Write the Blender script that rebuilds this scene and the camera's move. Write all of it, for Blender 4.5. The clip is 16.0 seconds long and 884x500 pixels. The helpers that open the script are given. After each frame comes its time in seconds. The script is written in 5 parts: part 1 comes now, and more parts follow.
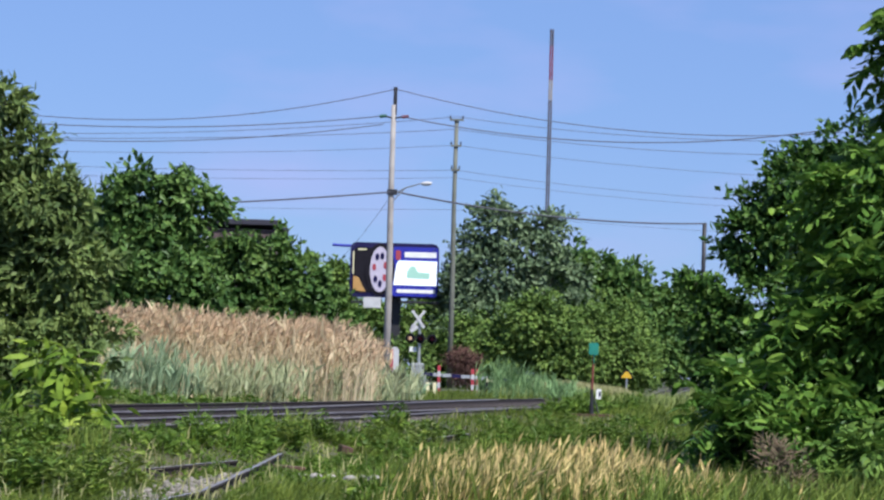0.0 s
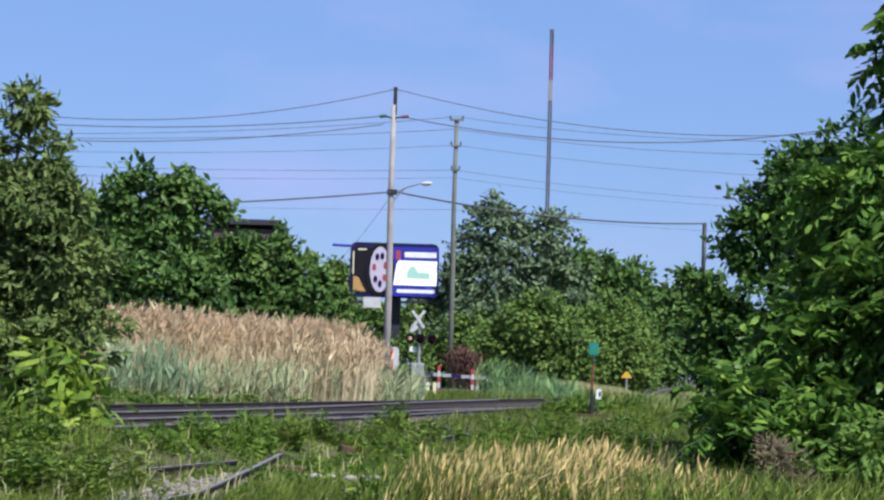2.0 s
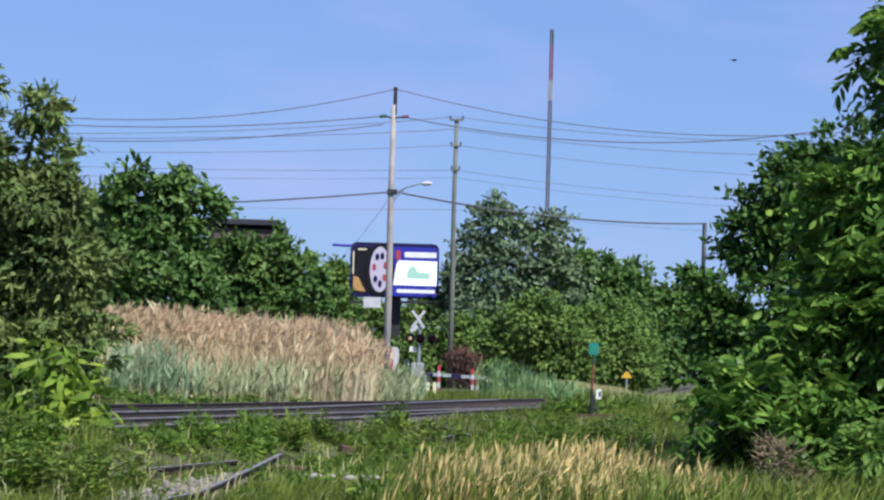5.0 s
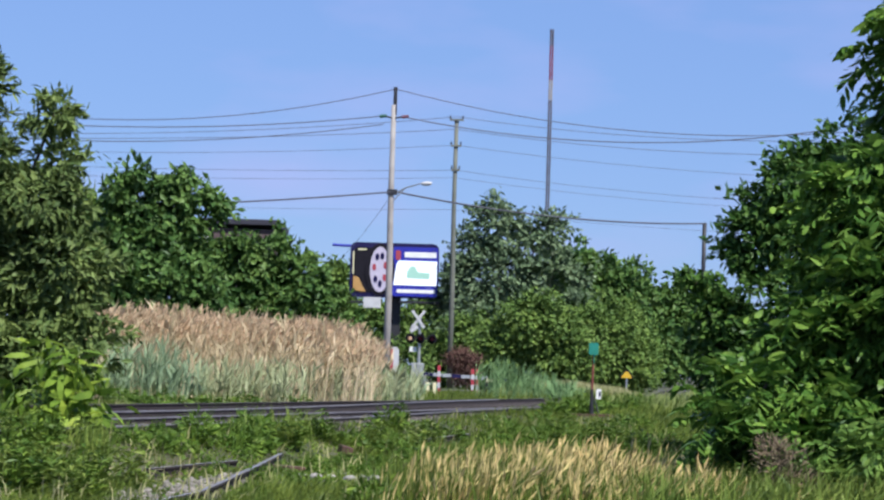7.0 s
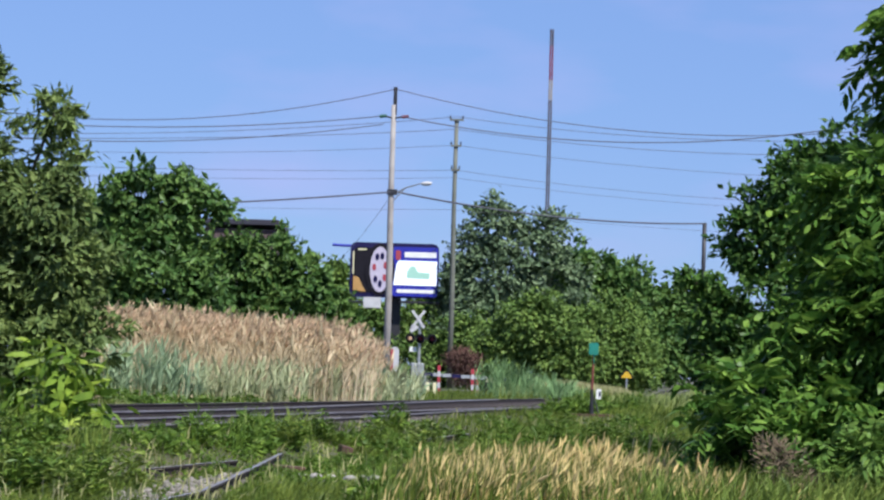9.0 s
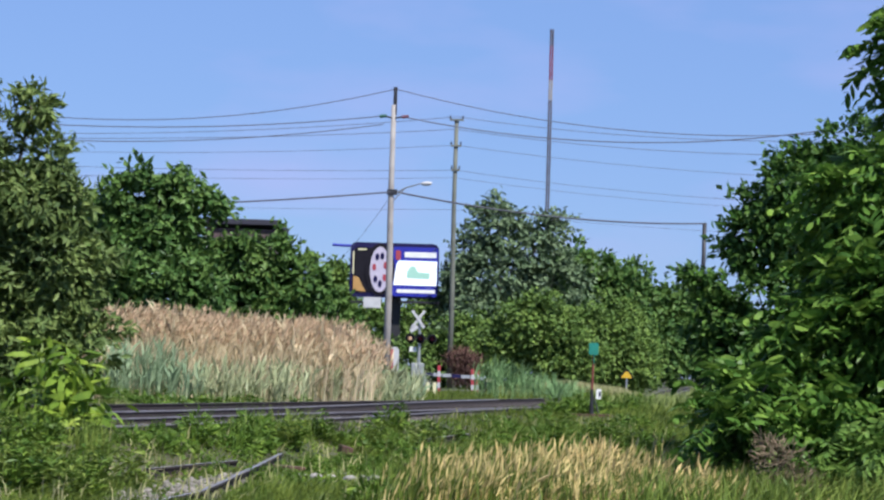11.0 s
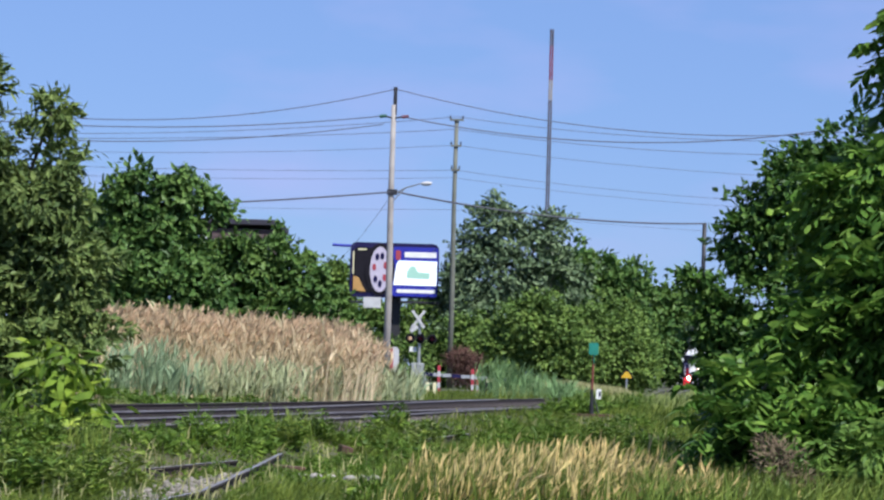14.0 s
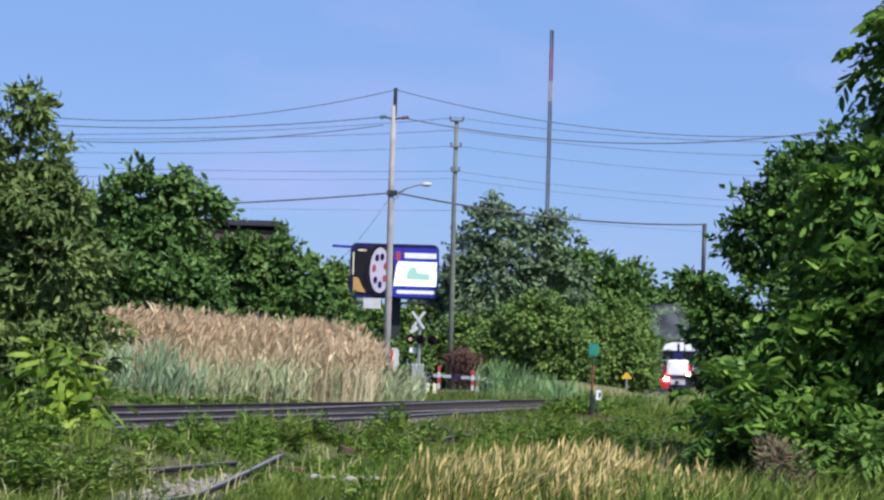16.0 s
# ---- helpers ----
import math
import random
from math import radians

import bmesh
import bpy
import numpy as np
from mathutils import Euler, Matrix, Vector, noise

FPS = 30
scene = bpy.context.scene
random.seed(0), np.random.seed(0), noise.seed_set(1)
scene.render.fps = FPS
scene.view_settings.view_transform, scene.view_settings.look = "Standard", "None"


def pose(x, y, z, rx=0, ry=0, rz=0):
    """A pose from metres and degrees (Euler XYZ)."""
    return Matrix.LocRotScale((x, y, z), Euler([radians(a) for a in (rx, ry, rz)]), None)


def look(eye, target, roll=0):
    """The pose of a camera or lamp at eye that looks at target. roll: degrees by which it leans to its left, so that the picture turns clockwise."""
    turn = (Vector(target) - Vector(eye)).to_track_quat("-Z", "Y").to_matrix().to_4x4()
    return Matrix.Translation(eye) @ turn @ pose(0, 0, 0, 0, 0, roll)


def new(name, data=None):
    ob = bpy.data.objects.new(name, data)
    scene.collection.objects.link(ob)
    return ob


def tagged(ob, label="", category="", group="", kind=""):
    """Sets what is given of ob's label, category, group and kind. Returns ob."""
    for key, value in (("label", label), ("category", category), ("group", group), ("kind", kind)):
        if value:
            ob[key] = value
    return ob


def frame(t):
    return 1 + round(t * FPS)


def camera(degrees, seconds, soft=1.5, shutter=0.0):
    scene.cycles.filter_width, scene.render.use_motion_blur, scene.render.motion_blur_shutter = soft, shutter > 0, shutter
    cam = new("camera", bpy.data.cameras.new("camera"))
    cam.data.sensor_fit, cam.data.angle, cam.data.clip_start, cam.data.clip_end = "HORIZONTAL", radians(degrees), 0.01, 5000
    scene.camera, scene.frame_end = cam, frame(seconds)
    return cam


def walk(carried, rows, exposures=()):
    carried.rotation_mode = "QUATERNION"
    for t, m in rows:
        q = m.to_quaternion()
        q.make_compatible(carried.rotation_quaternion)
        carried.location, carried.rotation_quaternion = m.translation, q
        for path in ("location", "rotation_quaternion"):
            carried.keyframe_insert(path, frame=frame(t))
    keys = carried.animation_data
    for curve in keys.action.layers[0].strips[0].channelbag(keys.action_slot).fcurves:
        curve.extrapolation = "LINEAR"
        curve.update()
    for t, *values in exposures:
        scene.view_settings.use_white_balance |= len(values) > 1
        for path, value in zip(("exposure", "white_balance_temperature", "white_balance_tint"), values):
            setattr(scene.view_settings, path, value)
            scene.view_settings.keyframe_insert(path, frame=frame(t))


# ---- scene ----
# ---------- camera ----------
cam = camera(22.0, 16.0, soft=2.4)
EYE = (0.0, 0.0, 1.6)


def aim(pitch, roll=1.7):
    return look(EYE, (0.0, math.cos(radians(pitch)), EYE[2] + math.sin(radians(pitch))), roll)


walk(cam, [(0.0, aim(3.04)), (15.3, aim(3.04)), (16.0, aim(3.062))], [(0.0, 0.57, 6050, 10), (16.0, 0.57, 6050, 10)])

# ---------- sky, sun, exposure ----------
SUN_ELEV, SUN_AZ = 52.0, 143.0      # azimuth clockwise from +Y
world = bpy.data.worlds.new("sky")
scene.world = world
world.use_nodes = True
wn, wl = world.node_tree.nodes, world.node_tree.links
sky = wn.new("ShaderNodeTexSky")
sky.sky_type = "NISHITA"
sky.sun_disc = False
sky.sun_elevation, sky.sun_rotation = radians(SUN_ELEV), radians(SUN_AZ)
sky.air_density, sky.dust_density, sky.ozone_density = 1.0, 0.2, 6.0
haze = wn.new("ShaderNodeMix")      # even periwinkle summer haze over the clear sky
haze.data_type = "RGBA"
haze_at = wn.new("ShaderNodeTexCoord")      # haze thins out towards the zenith
haze_up = wn.new("ShaderNodeSeparateXYZ")
haze_range = wn.new("ShaderNodeMapRange")
haze_range.interpolation_type = "SMOOTHSTEP"
haze_range.inputs["From Min"].default_value, haze_range.inputs["From Max"].default_value = 0.2, 0.75
haze_range.inputs["To Min"].default_value, haze_range.inputs["To Max"].default_value = 0.6, 0.05
wl.new(haze_at.outputs["Generated"], haze_up.inputs[0])
wl.new(haze_up.outputs["Z"], haze_range.inputs["Value"])
wl.new(haze_range.outputs[0], haze.inputs["Factor"])
haze.inputs["B"].default_value = (2.5, 3.85, 7.9, 1)
wl.new(sky.outputs[0], haze.inputs["A"])
wisp_at = wn.new("ShaderNodeTexCoord")      # faint high cloud
wisp_map = wn.new("ShaderNodeMapping")
wisp_map.inputs["Scale"].default_value = (7, 7, 22)
wisp = wn.new("ShaderNodeTexNoise")
wisp.inputs["Scale"].default_value = 1.0
wisp.inputs["Detail"].default_value = 4
wisp_range = wn.new("ShaderNodeMapRange")
wisp_range.inputs["From Min"].default_value, wisp_range.inputs["From Max"].default_value = 0.47, 0.75
wisp_range.inputs["To Max"].default_value = 0.5
cloud = wn.new("ShaderNodeMix")
cloud.data_type = "RGBA"
cloud.inputs["B"].default_value = (5.0, 4.9, 8.2, 1)
wl.new(wisp_at.outputs["Generated"], wisp_map.inputs["Vector"])
wl.new(wisp_map.outputs[0], wisp.inputs["Vector"])
wl.new(wisp.outputs["Fac"], wisp_range.inputs["Value"])
wl.new(wisp_range.outputs[0], cloud.inputs["Factor"])
wl.new(haze.outputs["Result"], cloud.inputs["A"])
wl.new(cloud.outputs["Result"], wn["Background"].inputs[0])
wn["Background"].inputs[1].default_value = 0.073
sun_data = bpy.data.lights.new("sun", "SUN")
sun_data.energy, sun_data.angle, sun_data.color = 5.0, radians(0.53), (1.0, 0.95, 0.86)
sun = new("sun", sun_data)
sd = Vector((math.sin(radians(SUN_AZ)) * math.cos(radians(SUN_ELEV)), math.cos(radians(SUN_AZ)) * math.cos(radians(SUN_ELEV)), math.sin(radians(SUN_ELEV))))
sun.matrix_world = look((20, -20, 40), Vector((20, -20, 40)) - sd)


# ---------- materials ----------
def mat(name, c1, c2=None, rough=0.6, metal=0.0, scale=6.0, bump=0.0, grain=40.0, island=0.0, translucent=0.0, emit=None, emit_strength=0.0, random_ob=0.0, spec=0.5):
    m = bpy.data.materials.new(name)
    m.use_nodes = True
    n, l = m.node_tree.nodes, m.node_tree.links
    b = n["Principled BSDF"]
    b.inputs["Roughness"].default_value = rough
    b.inputs["Metallic"].default_value = metal
    b.inputs["Specular IOR Level"].default_value = spec
    c2 = c2 or tuple(v * 0.7 for v in c1)
    geo = n.new("ShaderNodeTexCoord")
    tex = n.new("ShaderNodeTexNoise")
    tex.inputs["Scale"].default_value = scale
    tex.inputs["Detail"].default_value = 5
    l.new(geo.outputs["Object"], tex.inputs["Vector"])
    fine = n.new("ShaderNodeTexNoise")
    fine.inputs["Scale"].default_value = grain
    l.new(geo.outputs["Object"], fine.inputs["Vector"])
    add = n.new("ShaderNodeMath")
    add.operation = "MULTIPLY_ADD"
    add.inputs[1].default_value = 0.45
    l.new(fine.outputs["Fac"], add.inputs[0])
    l.new(tex.outputs["Fac"], add.inputs[2])
    ramp = n.new("ShaderNodeValToRGB")
    ramp.color_ramp.elements[0].position, ramp.color_ramp.elements[1].position = 0.5, 0.95
    ramp.color_ramp.elements[0].color = (*c2, 1)
    ramp.color_ramp.elements[1].color = (*c1, 1)
    l.new(add.outputs[0], ramp.inputs[0])
    colour = ramp.outputs[0]
    if island or random_ob:
        hsv = n.new("ShaderNodeHueSaturation")
        src = n.new("ShaderNodeNewGeometry").outputs["Random Per Island"] if island else n.new("ShaderNodeObjectInfo").outputs["Random"]
        amount = island or random_ob
        mr = n.new("ShaderNodeMapRange")
        mr.inputs["To Min"].default_value, mr.inputs["To Max"].default_value = 1 - amount, 1 + amount
        l.new(src, mr.inputs["Value"])
        l.new(mr.outputs[0], hsv.inputs["Value"])
        mh = n.new("ShaderNodeMapRange")
        mh.inputs["To Min"].default_value, mh.inputs["To Max"].default_value = 0.5 + amount * 0.05, 0.5 - amount * 0.05
        l.new(src, mh.inputs["Value"])
        l.new(mh.outputs[0], hsv.inputs["Hue"])
        l.new(colour, hsv.inputs["Color"])
        colour = hsv.outputs[0]
    l.new(colour, b.inputs["Base Color"])
    if bump:
        bp = n.new("ShaderNodeBump")
        bp.inputs["Strength"].default_value = bump
        bp.inputs["Distance"].default_value = 0.02
        l.new(add.outputs[0], bp.inputs["Height"])
        l.new(bp.outputs[0], b.inputs["Normal"])
    if translucent:
        tr = n.new("ShaderNodeBsdfTranslucent")
        l.new(colour, tr.inputs["Color"])
        mx = n.new("ShaderNodeMixShader")
        mx.inputs[0].default_value = translucent
        l.new(b.outputs[0], mx.inputs[1])
        l.new(tr.outputs[0], mx.inputs[2])
        l.new(mx.outputs[0], n["Material Output"].inputs[0])
    if emit:
        b.inputs["Emission Color"].default_value = (*emit, 1)
        b.inputs["Emission Strength"].default_value = emit_strength
    return m


def leafmat(name, c1, c2, island=0.35, translucent=0.3, rough=0.45):
    return mat(name, c1, c2, rough=rough, scale=0.6, grain=3.0, island=island * 0.65, translucent=translucent, spec=0.15)


M_SOIL = mat("soil", (0.09, 0.075, 0.045), (0.035, 0.05, 0.02), rough=0.95, scale=0.35, grain=9, bump=0.6)
M_GRASS = leafmat("grass_blades", (0.172, 0.225, 0.0402), (0.0576, 0.0919, 0.0161), 0.5, 0.3)
M_VERGE = leafmat("olive_dry_grass", (0.32, 0.363, 0.134), (0.178, 0.231, 0.0669), 0.4, 0.2, 0.6)
M_TALLGRASS = leafmat("tall_grass_blades", (0.261, 0.327, 0.0743), (0.109, 0.168, 0.0297), 0.5, 0.3)
M_BANK = leafmat("tan_bank_grass", (0.454, 0.42, 0.217), (0.296, 0.294, 0.132), 0.3, 0.2, 0.7)
# weathered steel, paler to paint the light on old rail tops
M_RAILDULL = mat("weathered_lit_rail_top", (0.225, 0.225, 0.247), (0.12, 0.112, 0.12), rough=0.6, metal=0.2, scale=4, grain=30)
M_WEED = leafmat("weed_leaves", (0.171, 0.258, 0.0363), (0.0489, 0.101, 0.0156), 0.5, 0.2)
M_STRAW = leafmat("dry_straw", (0.741, 0.578, 0.27), (0.477, 0.382, 0.152), 0.3, 0.25, 0.6)
M_REED_DRY = leafmat("dry_reed", (0.7, 0.59, 0.40), (0.54, 0.44, 0.28), 0.25, 0.2, 0.7)
M_REED_GREEN = leafmat("green_reed", (0.402, 0.506, 0.31), (0.218, 0.322, 0.196), 0.35, 0.25, 0.5)
M_REED_FRESH = leafmat("fresh_green_reed", (0.288, 0.432, 0.192), (0.12, 0.228, 0.09), 0.45, 0.25, 0.6)
M_REED_PALE = leafmat("pale_green_reed", (0.519, 0.543, 0.33), (0.319, 0.366, 0.201), 0.35, 0.25, 0.5)
M_PLUME = leafmat("reed_plume", (0.65, 0.48, 0.32), (0.5, 0.36, 0.23), 0.25, 0.3, 0.9)
M_LEAF_NEAR = leafmat("compound_leaf", (0.158, 0.28, 0.048), (0.0353, 0.0903, 0.0155), 0.6, 0.28, 0.4)
# lighter copy of the compound leaf, sunlight put into its colour
M_LEAF_NEAR_LIT = leafmat("lit_compound_leaf", (0.17, 0.275, 0.06), (0.085, 0.16, 0.03), 0.45, 0.28, 0.45)
M_LEAF_ROUND = leafmat("deep_green_leaf", (0.0821, 0.16, 0.0299), (0.025, 0.064, 0.0127), 0.5, 0.18, 0.45)
M_LEAF_WILLOW = leafmat("willow_leaf", (0.175, 0.238, 0.0687), (0.0522, 0.0852, 0.027), 0.5, 0.22, 0.5)
M_LEAF_MAPLE = leafmat("dark_green_leaf", (0.106, 0.179, 0.0408), (0.0367, 0.0868, 0.0204), 0.5, 0.16, 0.5)
M_LEAF_HEDGE = leafmat("mid_green_leaf", (0.115, 0.2, 0.0496), (0.033, 0.0763, 0.0185), 0.55, 0.2, 0.45)
M_LEAF_COTTON = leafmat("grey_green_leaf", (0.16, 0.222, 0.118), (0.0664, 0.108, 0.054), 0.5, 0.16, 0.45)
M_LEAF_SHRUB = leafmat("yellow_green_leaf", (0.145, 0.224, 0.0472), (0.0621, 0.113, 0.0248), 0.45, 0.16, 0.5)
M_LEAF_BRIGHT = leafmat("bright_broad_leaf", (0.299, 0.414, 0.0517), (0.069, 0.138, 0.019), 0.5, 0.35, 0.4)
M_TWIG_DEAD = leafmat("dead_twig", (0.16, 0.09, 0.07), (0.09, 0.05, 0.04), 0.3, 0.0, 0.8)
M_STICK = leafmat("dry_stick", (0.25, 0.19, 0.12), (0.13, 0.105, 0.07), 0.3, 0.0, 0.85)
M_BARK = mat("bark", (0.17, 0.14, 0.11), (0.08, 0.065, 0.05), rough=0.9, scale=5, bump=0.5)
M_POLE = mat("weathered_pole_wood", (0.36, 0.335, 0.32), (0.22, 0.2, 0.19), rough=0.85, scale=1.3, grain=22, bump=0.3)
M_POLE_DARK = mat("dark_pole_wood", (0.158, 0.167, 0.139), (0.0935, 0.0976, 0.0819), rough=0.85, scale=1.3, grain=22, bump=0.3)
M_WIRE = mat("wire", (0.1, 0.1, 0.13), rough=0.6, metal=0.2)
M_STEEL = mat("galvanised_steel", (0.5, 0.51, 0.52), (0.36, 0.37, 0.38), rough=0.45, metal=0.7)
M_DARKSTEEL = mat("dark_steel", (0.035, 0.035, 0.04), (0.02, 0.02, 0.025), rough=0.5, metal=0.3)
# worn steel, with the shine on the heads put into its lighter colour
M_RAILTOP = mat("worn_lit_rail_head", (0.229, 0.213, 0.239), (0.135, 0.125, 0.14), rough=0.45, metal=0.2, scale=2.5, grain=30)
M_RAIL = mat("rusty_rail", (0.035, 0.024, 0.024), (0.02, 0.015, 0.016), rough=0.85, scale=3, grain=30, bump=0.3)
M_TIE = mat("creosoted_tie", (0.0735, 0.0582, 0.0564), (0.0369, 0.0307, 0.0296), rough=0.9, scale=2, grain=25, bump=0.4, random_ob=0.25)
M_OLDTIE = mat("rotten_tie", (0.105, 0.054, 0.042), (0.045, 0.0264, 0.0216), rough=0.95, scale=5, grain=25, bump=0.5)
M_BALLAST = mat("ballast", (0.0878, 0.0735, 0.0774), (0.038, 0.0322, 0.0341), rough=0.95, scale=7, grain=24, bump=0.8)
M_BALLASTSTONE = mat("ballast_stone", (0.15, 0.13, 0.125), (0.06, 0.05, 0.05), rough=0.95, scale=6, island=0.5)
M_STONE = mat("pale_stone", (0.375, 0.345, 0.323), (0.195, 0.18, 0.165), rough=0.9, scale=5, bump=0.4, random_ob=0.2)
M_PEBBLE = mat("pale_pebble", (0.246, 0.225, 0.196), (0.119, 0.106, 0.0935), rough=0.9, scale=5, island=0.35)
M_ROAD = mat("asphalt", (0.16, 0.16, 0.165), (0.10, 0.10, 0.105), rough=0.9, scale=1.5, grain=30)
M_WHITE = mat("white_paint", (0.8, 0.8, 0.8), (0.66, 0.66, 0.66), rough=0.5, scale=2)
M_RED = mat("red_paint", (0.42, 0.05, 0.065), (0.32, 0.035, 0.05), rough=0.45, scale=2)
M_MASTRED = mat("faded_mast_red", (0.36, 0.05, 0.07), (0.28, 0.04, 0.06), rough=0.6, scale=0.5)
M_MASTTOP = mat("mast_dull_red", (0.2, 0.045, 0.09), (0.15, 0.035, 0.07), rough=0.7, scale=0.5)
M_MASTWHITE = mat("mast_white", (0.09, 0.085, 0.11), (0.06, 0.055, 0.075), rough=0.6, scale=0.5)
M_OFFWHITE = mat("dirty_white_paint", (0.5, 0.5, 0.52), (0.4, 0.4, 0.42), rough=0.6, scale=3)
M_LAVENDER = mat("lavender_white", (0.495, 0.45, 0.555), (0.413, 0.375, 0.495), rough=0.5, scale=4)
M_RUST = mat("rust_red_rod", (0.22, 0.05, 0.045), (0.14, 0.035, 0.03), rough=0.8, scale=6)
# emissive red standing in for the glare halo of the ditch lights
M_LAMPHALO = mat("red_lamp_halo", (0.7, 0.05, 0.05), rough=0.4, emit=(1.0, 0.05, 0.06), emit_strength=1.6)
M_BLUE = mat("sign_blue", (0.025, 0.03, 0.36), (0.02, 0.022, 0.27), rough=0.4, scale=1.5)
M_NAVY = mat("navy_frame", (0.02, 0.018, 0.075), (0.014, 0.012, 0.05), rough=0.45, scale=1.5, spec=0.12)
M_RUBBER = mat("black_rubber", (0.014, 0.013, 0.02), (0.01, 0.009, 0.013), rough=0.8, scale=3, spec=0.12)
M_ORANGE = mat("orange_panel", (0.465, 0.27, 0.09), (0.375, 0.21, 0.0675), rough=0.5, scale=1)
M_SCREEN = mat("lit_screen", (0.7, 0.75, 0.78), (0.66, 0.7, 0.74), rough=0.3, emit=(0.92, 0.97, 1.0), emit_strength=0.38)
M_SCREENGREEN = mat("screen_green", (0.3, 0.5, 0.42), (0.26, 0.44, 0.37), rough=0.3, emit=(0.4, 0.68, 0.56), emit_strength=0.18)
M_GREENSIGN = mat("teal_green_paint", (0.02, 0.22, 0.17), (0.015, 0.16, 0.12), rough=0.5)
M_GLAZEGREEN = mat("green_glaze", (0.02, 0.1, 0.075), (0.015, 0.07, 0.05), rough=0.4)
M_GLAZEBROWN = mat("brown_glaze", (0.13, 0.035, 0.06), (0.09, 0.025, 0.04), rough=0.4)
M_YELLOW = mat("yellow_paint", (0.637, 0.408, 0.0255), (0.51, 0.315, 0.017), rough=0.5)
M_CREAM = mat("cream_paint", (0.74, 0.70, 0.45), (0.6, 0.56, 0.34), rough=0.6)
M_BRICK = mat("reddish_wall", (0.1, 0.068, 0.068), (0.06, 0.042, 0.045), rough=0.9, scale=3)
M_ROOF = mat("dark_fascia", (0.03, 0.028, 0.045), (0.022, 0.02, 0.032), rough=0.6)
M_GLASS = mat("dark_glass", (0.012, 0.014, 0.018), (0.01, 0.011, 0.014), rough=0.12)
M_HEADLAMP = mat("headlamp", (0.9, 0.85, 0.8), rough=0.3, emit=(1.0, 0.62, 0.5), emit_strength=9.0)
M_AMBER = mat("amber_lamp", (0.75, 0.5, 0.3), rough=0.3, emit=(1.0, 0.66, 0.42), emit_strength=0.4)
M_SKIRTRED = mat("locomotive_red", (0.6, 0.02, 0.035), (0.45, 0.015, 0.03), rough=0.35, scale=1)
M_BIRD = mat("dark_feathers", (0.03, 0.03, 0.035), rough=0.8)


# ---------- mesh helpers ----------
def np_mesh(name, verts, faces, material):
    me = bpy.data.meshes.new(name)
    me.from_pydata(np.asarray(verts).tolist(), [], np.asarray(faces).tolist() if not isinstance(faces, list) else faces)
    mats = material if isinstance(material, (list, tuple)) else [material]
    for m in mats:
        me.materials.append(m)
    me.update()
    return me


def put(name, me, parent=None, at=None, label=""):
    ob = new(name, me)
    if parent is not None:
        ob.parent = parent
    if at is not None:
        ob.matrix_basis = at
    if label:
        tagged(ob, label)
    return ob


def finish(bm, name, material, smooth=False):
    me = bpy.data.meshes.new(name)
    bmesh.ops.recalc_face_normals(bm, faces=bm.faces)
    bm.to_mesh(me)
    bm.free()
    me.materials.append(material)
    if smooth:
        for p in me.polygons:
            p.use_smooth = True
    return me


def part(name, bm, material, parent, label="", at=None, smooth=False):
    return put(name, finish(bm, name, material, smooth), parent, at, label)


def box(size, centre=(0, 0, 0), bevel=0.0, bm=None, turn=None):
    bm = bm or bmesh.new()
    m = Matrix.Translation(centre)
    if turn is not None:
        m = m @ turn
    r = bmesh.ops.create_cube(bm, size=1, matrix=m @ Matrix.Diagonal((*size, 1)))
    if bevel:
        edges = list({e for v in r["verts"] for e in v.link_edges})
        bmesh.ops.bevel(bm, geom=edges, offset=bevel, segments=2, affect="EDGES", profile=0.6)
    return bm


def rod(a, b, r1, r2=None, seg=10, bm=None):
    bm = bm or bmesh.new()
    a, b = Vector(a), Vector(b)
    q = (b - a).to_track_quat("Z", "Y").to_matrix().to_4x4()
    bmesh.ops.create_cone(bm, cap_ends=True, segments=seg, radius1=r1, radius2=r1 if r2 is None else r2, depth=(b - a).length, matrix=Matrix.Translation((a + b) / 2) @ q)
    return bm


def tube(points, radii, seg=7, bm=None):
    """A bent, tapered limb through the points, in one skin."""
    bm = bm or bmesh.new()
    pts = [Vector(p) for p in points]
    rings = []
    for i, p in enumerate(pts):
        d = (pts[min(i + 1, len(pts) - 1)] - pts[max(i - 1, 0)]).normalized()
        u = d.cross(Vector((0.31, 0.9, 0.2))).normalized()
        w = d.cross(u)
        rings.append([bm.verts.new(p + (u * math.cos(2 * math.pi * k / seg) + w * math.sin(2 * math.pi * k / seg)) * radii[i]) for k in range(seg)])
    for a, c in zip(rings, rings[1:]):
        for k in range(seg):
            bm.faces.new((a[k], a[(k + 1) % seg], c[(k + 1) % seg], c[k]))
    bm.faces.new(rings[0][::-1])
    bm.faces.new(rings[-1])
    return bm


def slab(outline, depth, bm=None, y=0.0):
    """An upright plate from an outline of (x, z), thick along +y."""
    bm = bm or bmesh.new()
    front = [bm.verts.new((x, y, z)) for x, z in outline]
    back = [bm.verts.new((x, y + depth, z)) for x, z in outline]
    bm.faces.new(front)
    bm.faces.new(back[::-1])
    for i in range(len(front)):
        j = (i + 1) % len(front)
        bm.faces.new((front[j], front[i], back[i], back[j]))
    return bm


def rounded(w, h, r, cx=0.0, cz=0.0, n=5):
    pts = []
    for sx, sz, a0 in ((1, 1, 0), (-1, 1, 90), (-1, -1, 180), (1, -1, 270)):
        for k in range(n + 1):
            a = radians(a0 + 90 * k / n)
            pts.append((cx + sx * (w / 2 - r) + r * math.cos(a), cz + sz * (h / 2 - r) + r * math.sin(a)))
    return pts


